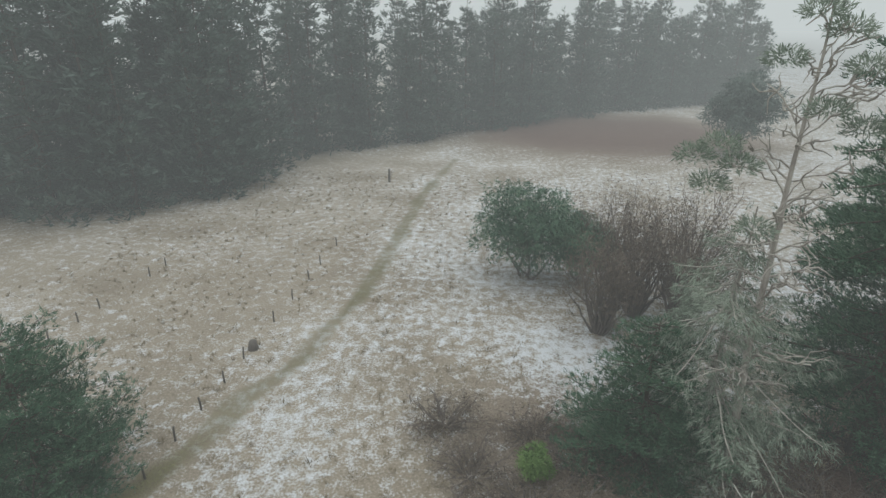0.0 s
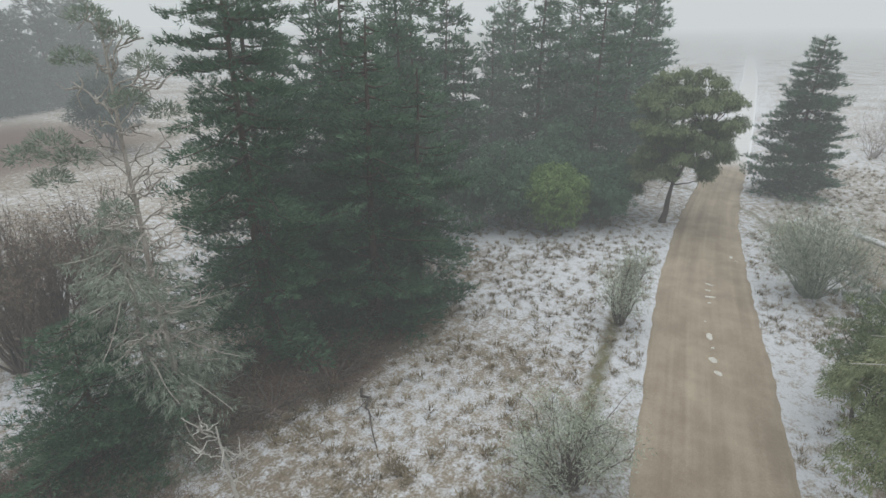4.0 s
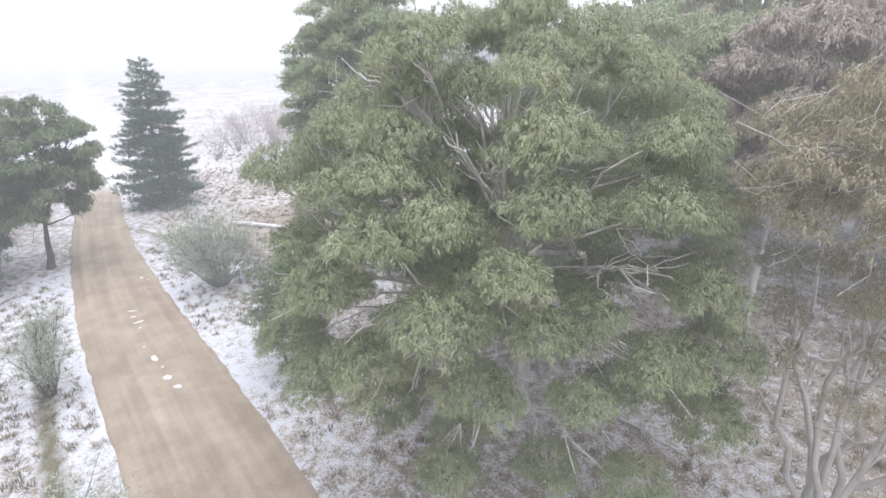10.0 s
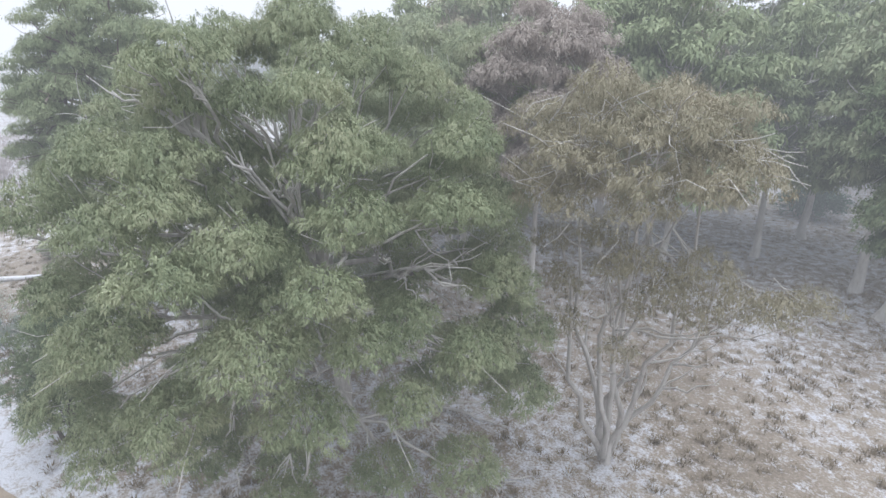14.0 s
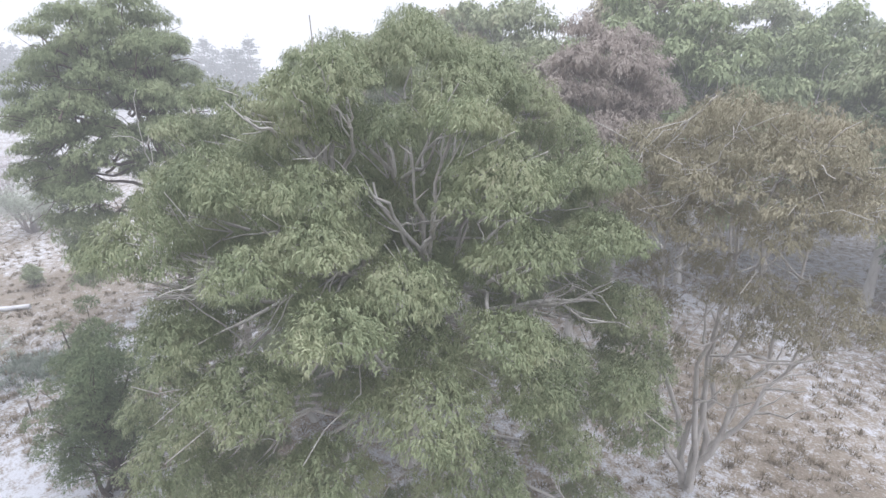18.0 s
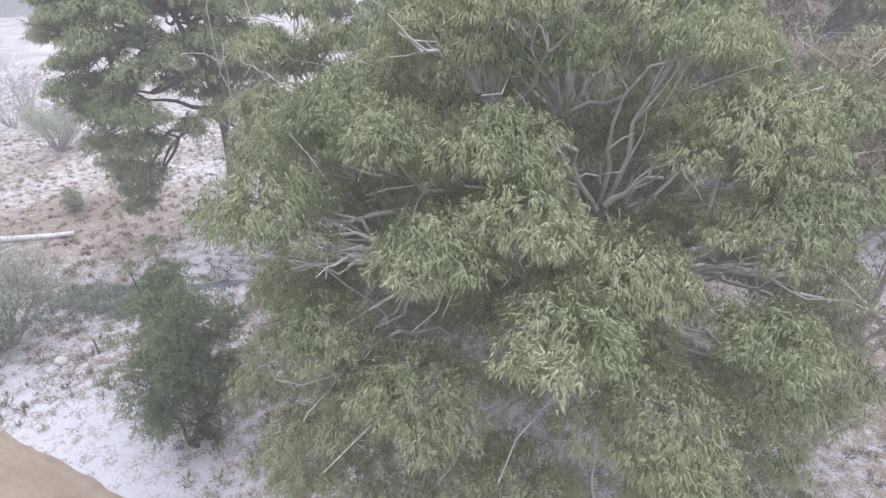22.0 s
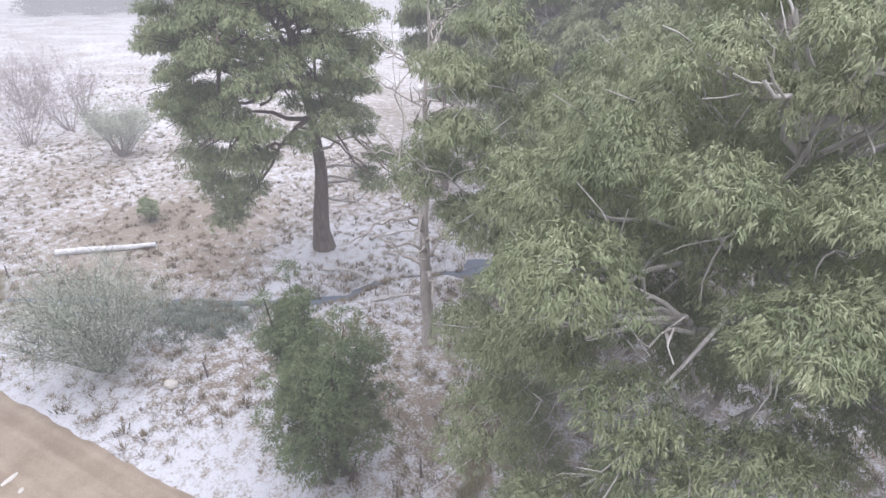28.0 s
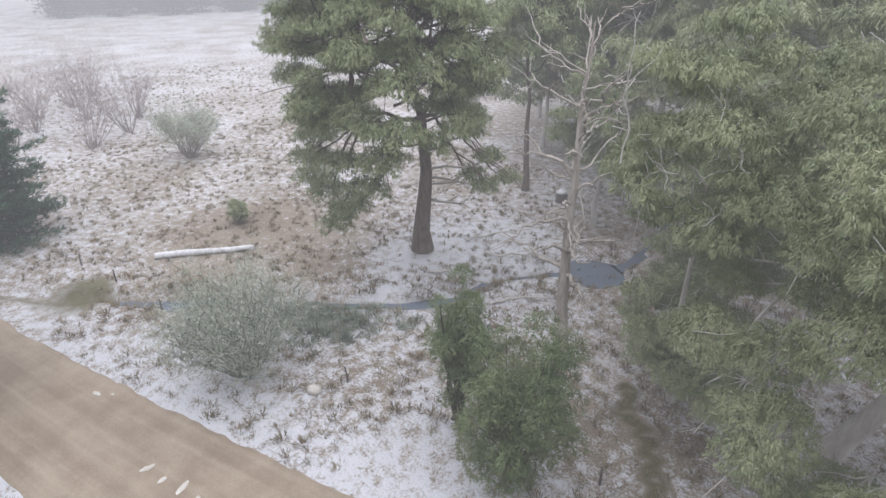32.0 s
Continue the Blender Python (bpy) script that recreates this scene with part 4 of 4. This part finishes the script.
WOODS = [(-4, -58), (2, -66), (20, -64), (24, -44), (38, -52), (44, -44), (50, -54), (58, -62), (8, -78), (-10, -72), (28, -74), (40, -70), (16, -88), (-2, -90), (54, -80), (34, -90),
         (66, -74), (-16, -88), (6, -104), (24, -104), (46, -98), (70, -92), (-20, -108), (84, -86), (60, -108), (90, -110), (-6, -44), (-16, -56), (18, -44), (26, -52), (36, -44), (46, -62), (12, -60), (30, -60), (60, -50), (52, -40), (40, -36), (46, -39), (42, -45)]
for k, (x, y) in enumerate(WOODS):
    s = rng.uniform(0.85, 1.25)
    copy_thing((wood_a, wood_b, wood_c, wood_a)[k % 4], Matrix.Translation(on(x, y)) @ Matrix.Rotation(rng.uniform(0, 6.3), 4, "Z") @ Matrix.Diagonal((s, s, s * rng.uniform(0.9, 1.1), 1)))

# ---- pines beside the road ----
PINE_LABEL = "dark green pine with layered needle plumes"
for k, (x, y, h, s) in enumerate([(14.2, 21.6, 21, 5.6), (19.8, 19.0, 17, 5.0), (23.8, 19.4, 14.5, 4.6), (18.0, 27.0, 23, 4.8), (23.0, 24.5, 19, 4.6)]):
    pine_tree("pine_tree", on(x, y), PINE_LABEL, 60 + k, h, s, PINE, BARK_DARK, whorls=int(h * 0.95), girth=0.3)
pine_tree("pine_tree", on(67, 5.7), "lone blue-green pine beside the road", 66, 15.6, 4.6, PINE, BARK_DARK, whorls=24, arms=7, girth=0.25, ragged=0.25, size=0.36, width=0.08, step_out=0.45)
pine_tree("young_conifer", on(-17.4, 14.8), "young bushy green conifer in the paddock", 67, 7.4, 3.9, PINE, BARK_DARK, whorls=14, arms=7, girth=0.14, size=0.22, width=0.035, step_out=0.28)
pine_tree("lichen_conifer", on(7.6, 20.4), "old conifer grey-green with lichen on drooping boughs", 68, 10.8, 4.6, LICHEN_DARK, BARK_DEAD, whorls=13, girth=0.2, ragged=0.4, size=0.3, width=0.03, hangs=0.4, lift=-0.3)
pine_tree("conifer_sapling", on(5.0, 19.6), "dense dark green young conifer at the wood's edge", 69, 6.6, 3.1, PINE, BARK_DARK, whorls=13, arms=7, girth=0.12, size=0.22, width=0.035, step_out=0.28)
STAND_LEAF = dict(girth=0.25, ragged=0.35, fine=False, size=0.5, width=0.15, per=6, step_out=0.7, group="stand of pines")
row = pine_tree("plantation_pine", on(30, 27), "dark pine in a dense stand", 70, 19, 4.4, PINE, BARK_DARK, whorls=18, **STAND_LEAF)
row2 = pine_tree("plantation_pine", on(36, 31), "dark pine in a dense stand", 71, 21, 4.6, PINE, BARK_DARK, whorls=20, **STAND_LEAF)
STAND = [(25, 27), (28, 33), (23, 32), (33, 37), (42, 32), (40, 38), (47, 34), (52, 28), (46, 41), (55, 36), (60, 29), (53, 22), (62, 38), (68, 31), (60, 22), (76, 36), (70, 24), (80, 28), (88, 36), (82, 44), (96, 40), (70, 44), (58, 46)]
for k, (x, y) in enumerate(STAND):
    s = rng.uniform(0.82, 1.15)
    copy_thing((row, row2)[k % 2], Matrix.Translation(on(x, y)) @ Matrix.Rotation(rng.uniform(0, 6.3), 4, "Z") @ Matrix.Diagonal((s, s, s, 1)))
leafy_shrub("wattle_bush", on(41.0, 19.4), "round yellow-green bush beside the pines", 72, 5.4, 3.1, GREEN, STEM, 44, 420, 0.24, 0.085)
for x, y, h, s, sd in ((46.0, 22.5, 6.5, 3.4, 73), (40.5, 24.5, 7.0, 3.2, 74), (46.5, 17.0, 5.0, 2.6, 75), (36.5, 24.5, 6.0, 2.8, 76), (43.8, 20.6, 6.0, 2.6, 77), (38.6, 22.0, 5.4, 2.4, 78), (44.4, 16.4, 4.2, 2.2, 79), (49.0, 18.0, 6.0, 3.0, 81), (50.0, 24.0, 8.0, 3.4, 82)):
    leafy_shrub("wattle_bush", on(x, y), "dark green bush at the edge of the pines", sd, h, s, PINE, STEM, 34, 270, 0.24, 0.09)

# ---- forest beyond the paddock ----
FAR_NEEDLES = dict(girth=0.25, ragged=0.45, fine=False, size=0.8, width=0.23, per=6, step_out=1.2, group="plantation forest")
far_a = pine_tree("forest_pine", on(-44, 50), "tall dark plantation pine in fog", 80, 20, 4.0, PINE_FAR, BARK_DARK, whorls=17, **FAR_NEEDLES)
far_b = pine_tree("forest_pine", on(-38, 56), "tall dark plantation pine in fog", 81, 22, 3.8, PINE_FAR, BARK_DARK, whorls=18, **FAR_NEEDLES)
EDGE = [(-70, 34), (-46, 42), (-38, 45.5), (-30.5, 52), (-29, 74), (-19, 81), (-10, 93), (18, 124), (60, 150)]
FOREST_GAP = 3.9
far_spots = []
for depth in range(3):
    for seg, ((ax, ay), (bx, by)) in enumerate(zip(EDGE[:-1], EDGE[1:])):
        n = max(2, int(math.hypot(bx - ax, by - ay) / (FOREST_GAP + depth * 0.8)))
        for k in range(n):
            t = (k + rng.uniform(0.1, 0.9)) / n
            px, py = ax + (bx - ax) * t, ay + (by - ay) * t
            d = math.hypot(bx - ax, by - ay)
            far_spots.append((px - (by - ay) / d * (2.0 + depth * 6.0) + rng.uniform(-1, 1), py + (bx - ax) / d * (2.0 + depth * 6.0) + rng.uniform(-1, 1)))
for k, (x, y) in enumerate(far_spots):
    s = rng.uniform(0.8, 1.2)
    copy_thing((far_a, far_b)[k % 2], Matrix.Translation(on(x, y)) @ Matrix.Rotation(rng.uniform(0, 6.3), 4, "Z") @ Matrix.Diagonal((s, s, s, 1)))
for k in range(44):
    a = -0.52 + 0.36 * k / 44
    r = rng.uniform(270, 330)
    s = rng.uniform(0.9, 1.4)
    copy_thing((far_a, far_b)[k % 2], Matrix.Translation(on(r * math.cos(a), r * math.sin(a))) @ Matrix.Rotation(rng.uniform(0, 6.3), 4, "Z") @ Matrix.Diagonal((s * 1.5, s * 1.5, s, 1)))

# ---- dead and bare trees ----


def dead_tree(name, base, label, seed, top, girth, limbs, mat=BARK_DEAD, low=0.25, reach=3.2):
    rng = np.random.default_rng(seed)
    tree = thing(name, base, label, "dead tree")
    h = top[2]
    trunk = bend(rng, (0, 0, -0.3), top, 12, 0.06)
    radii = np.interp(np.linspace(0, 1, 12), [0, 0.06, 0.3, 1], [girth * 1.4, girth, girth * 0.8, 0.03])
    part("trunk", *tube(trunk, radii, 10), mat, tree, smooth=True)
    twigs = []
    for k in range(limbs):
        t = low + (0.95 - low) * (k + rng.uniform(0, 1)) / limbs
        q = np.array([np.interp(t * 11, np.arange(12), trunk[:, c]) for c in range(3)])
        a = rng.uniform(0, 2 * np.pi)
        ln = reach * (1.15 - 0.6 * t) * rng.uniform(0.5, 1.2)
        e = q + np.array([np.cos(a), np.sin(a), rng.uniform(-0.15, 0.7) + 1.1 * max(0.0, t - 0.5)]) * ln
        path = bend(rng, q, e, 8, 0.4, 0.08)
        part("limb", *tube(path, np.linspace(girth * 0.36 * (1.25 - t), 0.03, 8), 6), mat, tree, smooth=True)
        for _ in range(5):
            s = path[rng.integers(2, 8)]
            twigs.append(tube(bend(rng, s, s + (e - q) * rng.uniform(0.15, 0.4) + rng.normal(0, 0.35, 3), 5, 0.35), np.linspace(0.035, 0.01, 5), 4))
    tagged(part("twig_growth", *join(twigs), mat, tree), kind="stuff")
    return tree


dead_tree("dead_tree", on(31.1, -12.4), "bleached dead tree with bare twisted limbs by the pool", 90, (0.7, -0.9, 15.5), 0.32, 34, reach=3.6)
snag = dead_tree("pine_snag", on(8.2, 18.9), "broken old pine with crooked bare limbs and a few tufts", 91, (0.3, 1.1, 17.2), 0.16, 44, BARK_DEAD, 0.25, 1.9)
srng = np.random.default_rng(92)
tuft_at = np.array([(-0.3, 0.2, 16.9), (0.6, 0.5, 16.4), (-0.9, 0.6, 15.6), (1.2, 0.1, 15.4), (-2.1, 1.0, 13.0), (-2.8, 1.2, 12.6), (-1.6, 0.6, 12.4), (-2.4, 0.6, 11.8), (1.8, 0.6, 13.6), (0.4, 0.2, 14.2), (-0.8, 0.4, 10.4)])
part("crown", *leaves(srng, tuft_at, np.full(len(tuft_at), 0.7), 0.6, 420, 0.24, 0.035, -0.2, 0.9, 0.4, -0.6), SNAG, snag, "thin grey-green needle tufts")
dead_tree("dead_sapling", on(7.5, 14.0), "white bare dead sapling in the scrub", 93, (-0.2, 0.2, 3.4), 0.08, 6, BARK_PALE, 0.4, 1.0)

# ---- shrubs ----
bare_shrub("lichen_bush", on(40.8, 0.0), "pale grey-green lichen-covered bush by the road", 100, 5.2, 3.0, 64, LICHEN_DARK, LICHEN, 36, 0.22, 0.024, fork=8, thick=0.012)
bare_shrub("lichen_bush", on(29.5, 8.3), "thin lichen-covered shrub at the road verge", 101, 4.2, 1.7, 24, STEM, LICHEN, 60, 0.2, 0.03)
bare_shrub("lichen_bush", on(15.9, 4.6), "pale lichen-covered shrub at the road verge", 102, 3.2, 2.2, 34, STEM, LICHEN, 60, 0.2, 0.03)
for k, (x, y, h, s) in enumerate([(4.8, 30.0, 5.5, 2.2), (7.2, 32.5, 7.0, 2.4), (9.4, 31.0, 6.8, 2.4), (6.4, 36.0, 7.0, 2.6), (10.5, 35.0, 7.2, 2.6)]):
    bare_shrub("willow_thicket", on(x, y), "bare reddish-brown willow stems", 110 + k, h, s, 46, STEM, SCRUB, 22, 0.3, 0.03, group="willow thicket")
leafy_shrub("green_bush", on(0.6, 37.5), "broad dark green rounded bush in the paddock", 120, 6.2, 3.9, PINE, STEM, 44, 300, 0.3, 0.09)
leafy_shrub("green_bush", on(4.4, 36.8), "dark green bush beside the willow thicket", 121, 4.6, 2.6, PINE, STEM, 30, 300, 0.28, 0.08)
leafy_shrub("green_bush", on(29.5, 82), "dark bush far off in fog", 122, 10, 5.0, PINE_FAR, STEM, 34, 200, 0.6, 0.2)
leafy_shrub("green_bush", on(0.9, 18.0), "small bright green bush in brown scrub", 123, 1.6, 0.8, GREEN, STEM, 14, 200, 0.16, 0.05)
for k, (x, y, h, s) in enumerate([(-1.5, 18.0, 1.3, 1.6), (0.8, 16.4, 1.2, 1.7), (2.6, 19.0, 1.4, 1.7), (-3.0, 20.8, 1.1, 1.5), (1.0, 20.6, 1.1, 1.5), (4.6, 15.4, 1.2, 1.6), (8.6, 17.6, 1.6, 2.0), (11.4, 17.6, 1.7, 2.2), (14.6, 17.0, 1.5, 2.0), (17.4, 17.4, 1.8, 2.0)]):
    bare_shrub("bramble_scrub", on(x, y), "low brown leafless bramble scrub", 130 + k, h * 0.7, s * 1.15, 30, STEM, SCRUB, 24, 0.2, 0.022, group="bramble scrub")
leafy_shrub("acacia_tree", on(27.6, -4.0), "small dark green wattle tree with thin trunks", 140, 7.4, 2.9, WATTLE, BARK_DARK, 80, 300, 0.16, 0.045, category="tree", foot=0.06, clump=0.19, stems=8)
leafy_shrub("acacia_tree", on(31.2, -4.9), "slender dark green wattle tree", 141, 7.8, 1.8, WATTLE, BARK_DARK, 50, 260, 0.16, 0.045, category="tree", foot=0.15, clump=0.24, stems=6)
leafy_shrub("dark_bush", on(13.6, -69), "low dark bush on the snowy woodland floor", 142, 2.6, 3.2, PINE, STEM, 26, 200, 0.4, 0.12)
leafy_shrub("small_bush", on(57.3, -8.0), "small dark bush among the tussocks", 143, 1.9, 0.9, EUC_DARK, STEM, 14, 160, 0.2, 0.06)
for k, (x, y, h) in enumerate([(87, -6, 6.0), (97, -14, 7.0), (106, -5, 7), (116, -14, 7.5), (94, 0, 6), (91, -11, 6.0), (101, -9, 7), (110, -10, 7), (99, -3, 6.5)]):
    bare_shrub("bare_tree", on(x, y), "bare pinkish-grey small tree in fog", 150 + k, h, 3.6, 18, PALE_TWIG, PALE_TWIG, 32, 0.4, 0.024, group="bare trees", category="tree", thick=0.01)
bare_shrub("lichen_bush", on(76, -12), "grey-green lichen-covered bush in the far paddock", 160, 5.0, 3.0, 24, PALE_TWIG, LICHEN, 90, 0.3, 0.05)

# ---- logs, stones, posts ----


def log(name, a, b, r, label, mat, seed):
    rng = np.random.default_rng(seed)
    a, b = np.asarray(a, float), np.asarray(b, float)
    ob = mesh_object(name, *tube(bend(rng, a, b, 10, 0.03), np.linspace(r, r * 0.75, 10), 9), mat, True)
    return tagged(ob, label, "log")


za, zb = float(height_at(56.0, -1.2)), float(height_at(52.4, -6.5))
log("fallen_log", (56.0, -1.2, za + 0.2), (52.4, -6.5, zb + 0.2), 0.24, "long white frosted log lying in the grass", FROSTED, 170)
for k in range(5):
    x, y, a = 75 + rng.uniform(-2, 2), -55 + rng.uniform(-1.2, 1.2), rng.uniform(-0.5, 0.5)
    z = float(height_at(x, y)) + 0.3 + 0.1 * k
    log("snowy_log", (x - 2.6 * math.cos(a), y - 2.6 * math.sin(a), z), (x + 2.6 * math.cos(a), y + 2.6 * math.sin(a), z + 0.3), 0.3, "snow-covered log in a fallen heap", FROSTED, 171 + k)


def fallen_branch(name, a, b, r, label, mat, seed, sprays=5):
    """A crooked bare branch on the ground with side sprays."""
    rng = np.random.default_rng(seed)
    a, b = np.array(on(*a)) + [0, 0, r], np.array(on(*b)) + [0, 0, r * 2]
    main = bend(rng, a, b, 9, 0.3, 0.05)
    main[:, 2] = np.maximum(main[:, 2], height_at(main[:, 0], main[:, 1]) + r * 0.6)
    ob = thing(name, tuple(a), label, "branch")
    part("stem", *[*tube(main - a, np.linspace(r, r * 0.35, 9), 6)], mat, ob, smooth=True)
    for _ in range(sprays):
        q = main[rng.integers(2, 8)]
        e = q + (b - a) * rng.uniform(0.15, 0.35) + rng.normal(0, 0.18, 3) * np.linalg.norm(b - a) * [1, 1, 0.4]
        e[2] = max(e[2], float(height_at(e[0], e[1])) + 0.05)
        part("twig", *tube(bend(rng, q, e, 5, 0.3) - a, np.linspace(r * 0.5, 0.012, 5), 4), mat, ob)
    return ob


fallen_branch("fallen_stick", (15.0, 15.3), (12.6, 11.7), 0.07, "long dark stick lying in the frosted grass", POST, 240, 2)
for k, (a, b) in enumerate([((41.5, -12.8), (37.8, -15.0)), ((40.5, -17.2), (37.2, -19.4)), ((42.6, -17.8), (40.2, -21.0)), ((36.2, -12.8), (33.8, -15.6)), ((17.5, -17.5), (14.2, -18.6)), ((21.2, -9.2), (18.8, -8.0)), ((12.4, -14.6), (11.0, -17.0))]):
    fallen_branch("fallen_branch", a, b, 0.09, "bleached fallen branch on the snowy ground", BARK_PALE, 250 + k)


def stone(x, y, sx, sy, sz, turn, seed, label, lift=0.0, name="stone"):
    bm = bmesh.new()
    bmesh.ops.create_icosphere(bm, subdivisions=2, radius=1)
    rng = np.random.default_rng(seed)
    for v in bm.verts:
        v.co *= 1 + rng.normal(0, 0.07)
    me = bpy.data.meshes.new(name)
    bm.to_mesh(me)
    bm.free()
    me.materials.append(STONE)
    ob = new(name, me)
    ob.matrix_basis = Matrix.Translation((x, y, float(height_at(x, y)) + lift)) @ Matrix.Rotation(turn, 4, "Z") @ Matrix.Diagonal((sx, sy, sz, 1))
    return tagged(ob, label, "stone")


stone(37.4, -1.5, 0.34, 0.28, 0.26, 0.4, 180, "pale boulder in the frosted verge", 0.08, "boulder")
for k, (x, y, sx, sy) in enumerate([(31.2, 3.6, 0.42, 0.18), (28.8, 2.75, 0.30, 0.22), (27.7, 2.2, 0.26, 0.18), (38.3, 5.6, 0.3, 0.13), (37.3, 5.4, 0.2, 0.12), (36.4, 5.0, 0.34, 0.13), (35.5, 4.8, 0.14, 0.1), (30.0, 3.1, 0.12, 0.09), (32.8, 4.3, 0.1, 0.07), (44.4, 5.7, 0.26, 0.12), (43.8, 5.2, 0.1, 0.08)]):
    stone(x, y, sx, sy, 0.05, 0.3 + 0.35 * k, 190 + k, "flat pale stone patch worn bare in the gravel", 0.11, "road_stone")


def post(x, y, h, r, lean, seed, group):
    rng = np.random.default_rng(seed)
    x, y, z = on(x, y)
    ob = mesh_object("fence_post", *tube([(0, 0, -0.2), (lean * 0.3, 0, h * 0.5), (lean, 0.02, h), (lean, 0.02, h + 0.01)], [r, r * 0.95, r * 0.9, 0.005], 6), POST)
    ob.matrix_basis = pose(x, y, z, 0, 0, rng.uniform(0, 360))
    return tagged(ob, "weathered grey wooden fence post", "post", group)


for k, y in enumerate([16.1, 18.2, 20.3, 22.5, 24.6, 28.6, 31.6, 34.7, 37.2, 41.2, 61.6]):
    post(-14.3 - 0.02 * (y - 16), y, 0.75 if y < 60 else 1.5, 0.05 if y < 60 else 0.16, rng.uniform(-0.1, 0.1), 200 + k, "old fence line in the paddock")
for k, y in enumerate([24.7, 26.9, 28.7, 33.7, 35.6]):
    post(-26.3, y, 0.7, 0.05, rng.uniform(-0.1, 0.1), 220 + k, "second fence line in the paddock")
for k, (x, y) in enumerate([(36.8, -3.0), (58.6, 2.6), (54.6, 1.7), (49.7, 0.8), (25.2, -6.2), (24.8, -4.6)]):
    post(x, y, 0.9, 0.05, rng.uniform(-0.1, 0.1), 230 + k, "posts near the creek")
stump = mesh_object("tree_stump", *tube([(0, 0, -0.2), (0, 0, 0.15), (0.03, 0, 0.5), (0.03, 0, 0.52)], [0.36, 0.28, 0.2, 0.01], 9), POST)
stump.location = on(-14.4, 25.6)
tagged(stump, "small broken grey tree stump in the paddock", "stump")

snow_stump = thing("snowy_stump", on(42.0, -28.7), "dark broken stump with a cap of snow beyond the pool", "stump")
stump_body = part("stump_body", *tube([(0, 0, -0.2), (0, 0, 0.2), (0.05, 0, 0.75), (0.05, 0, 0.8)], [0.62, 0.52, 0.46, 0.01], 9), POST, snow_stump)
part("snow_cap", *tube([(0.05, 0, 0.76), (0.05, 0, 0.84), (0.05, 0.02, 0.98), (0.05, 0.02, 1.0)], [0.46, 0.52, 0.34, 0.01], 9), FROSTED, stump_body, "cap of white snow", True)

# ---- grass ----


def tussocks(name, spots, seed, label, blades=27, tall=0.44, mat=REED):
    rng = np.random.default_rng(seed)
    spots = np.asarray(spots, float)
    n = len(spots)
    z = height_at(spots[:, 0], spots[:, 1])
    base = np.repeat(np.c_[spots, z], blades, axis=0)
    size = np.repeat(rng.uniform(0.55, 1.25, n), blades) * tall
    a = rng.uniform(0, 2 * np.pi, n * blades)
    out = np.stack([np.cos(a), np.sin(a), 0 * a], -1)
    r0 = size * rng.uniform(0.0, 0.55, n * blades)
    r1 = r0 + size * rng.uniform(0.05, 0.65, n * blades)
    side = np.stack([-np.sin(a), np.cos(a), 0 * a], -1)
    w = size * 0.058
    foot = base + out * r0[:, None] - [0, 0, 0.04]
    tip = base + out * r1[:, None] + np.stack([0 * a, 0 * a, size * rng.uniform(0.2, 0.7, n * blades) * (1.1 - 0.9 * r0 / size)], -1)
    v = np.stack([foot + side * w[:, None], tip, foot - side * w[:, None]], 1).reshape(-1, 3)
    ob = mesh_object(name, v, np.arange(len(v)).reshape(-1, 3), mat)
    return tagged(ob, label, "grass", kind="stuff")


def field(rng, x0, x1, y0, y1, per):
    n = int((x1 - x0) * (y1 - y0) * per)
    p = np.stack([rng.uniform(x0, x1, n), rng.uniform(y0, y1, n)], -1)
    keep = np.abs(p[:, 1] - road_y(p[:, 0])) > road_half(p[:, 0]) + 0.5
    keep &= line_distance(p[:, 0], p[:, 1], CREEK) > 1.6
    keep &= line_distance(p[:, 0], p[:, 1], TRACK) > 1.1
    keep &= np.hypot(p[:, 0] - 34.3, p[:, 1] + 21) > 3.2
    keep &= waves(p[:, 0], p[:, 1], 33, 0.5) > rng.uniform(-1.6, 0.5, n)
    return p[keep]


grng = np.random.default_rng(300)
tussocks("tussock_grass", np.concatenate([field(grng, 10, 48, 5, 24, 3.2), field(grng, 33, 85, -34, 6, 2.2), field(grng, 85, 132, -44, 2, 0.8)]), 301, "dry brown tussocks dusted with frost beside the road")
tussocks("tussock_grass", np.concatenate([field(grng, -6, 36, -48, -2, 2.8), field(grng, -24, 36, -74, -48, 1.1)]), 302, "olive-brown tussocks on snowy woodland ground")
bank_line = np.array(CREEK[3:14], float)
bt = grng.uniform(0, len(bank_line) - 1.01, 600)
bank_at = np.stack([np.interp(bt, np.arange(len(bank_line)), bank_line[:, k]) for k in (0, 1)], -1) + grng.normal(0, 1.1, (600, 2))
bank_at = bank_at[line_distance(bank_at[:, 0], bank_at[:, 1], CREEK) > 0.45]
tussocks("bank_grass", bank_at, 304, "rank brown grass hanging over the creek bank", 24, 0.55)
tussocks("tussock_grass", np.concatenate([field(grng, -34, 12, 10, 66, 1.5)]), 303, "short dry paddock tussocks with frost between", 18, 0.34)
rush_at = np.array([41.5, -5.2]) + grng.normal(0, 1, (260, 2)) @ np.array([[1.6, 1.5], [-0.7, 0.7]])
rush_at = rush_at[line_distance(rush_at[:, 0], rush_at[:, 1], CREEK) > 0.6]
tussocks("rushes", rush_at, 305, "grey-green rushes along the creek", 26, 0.6, LICHEN_DARK)
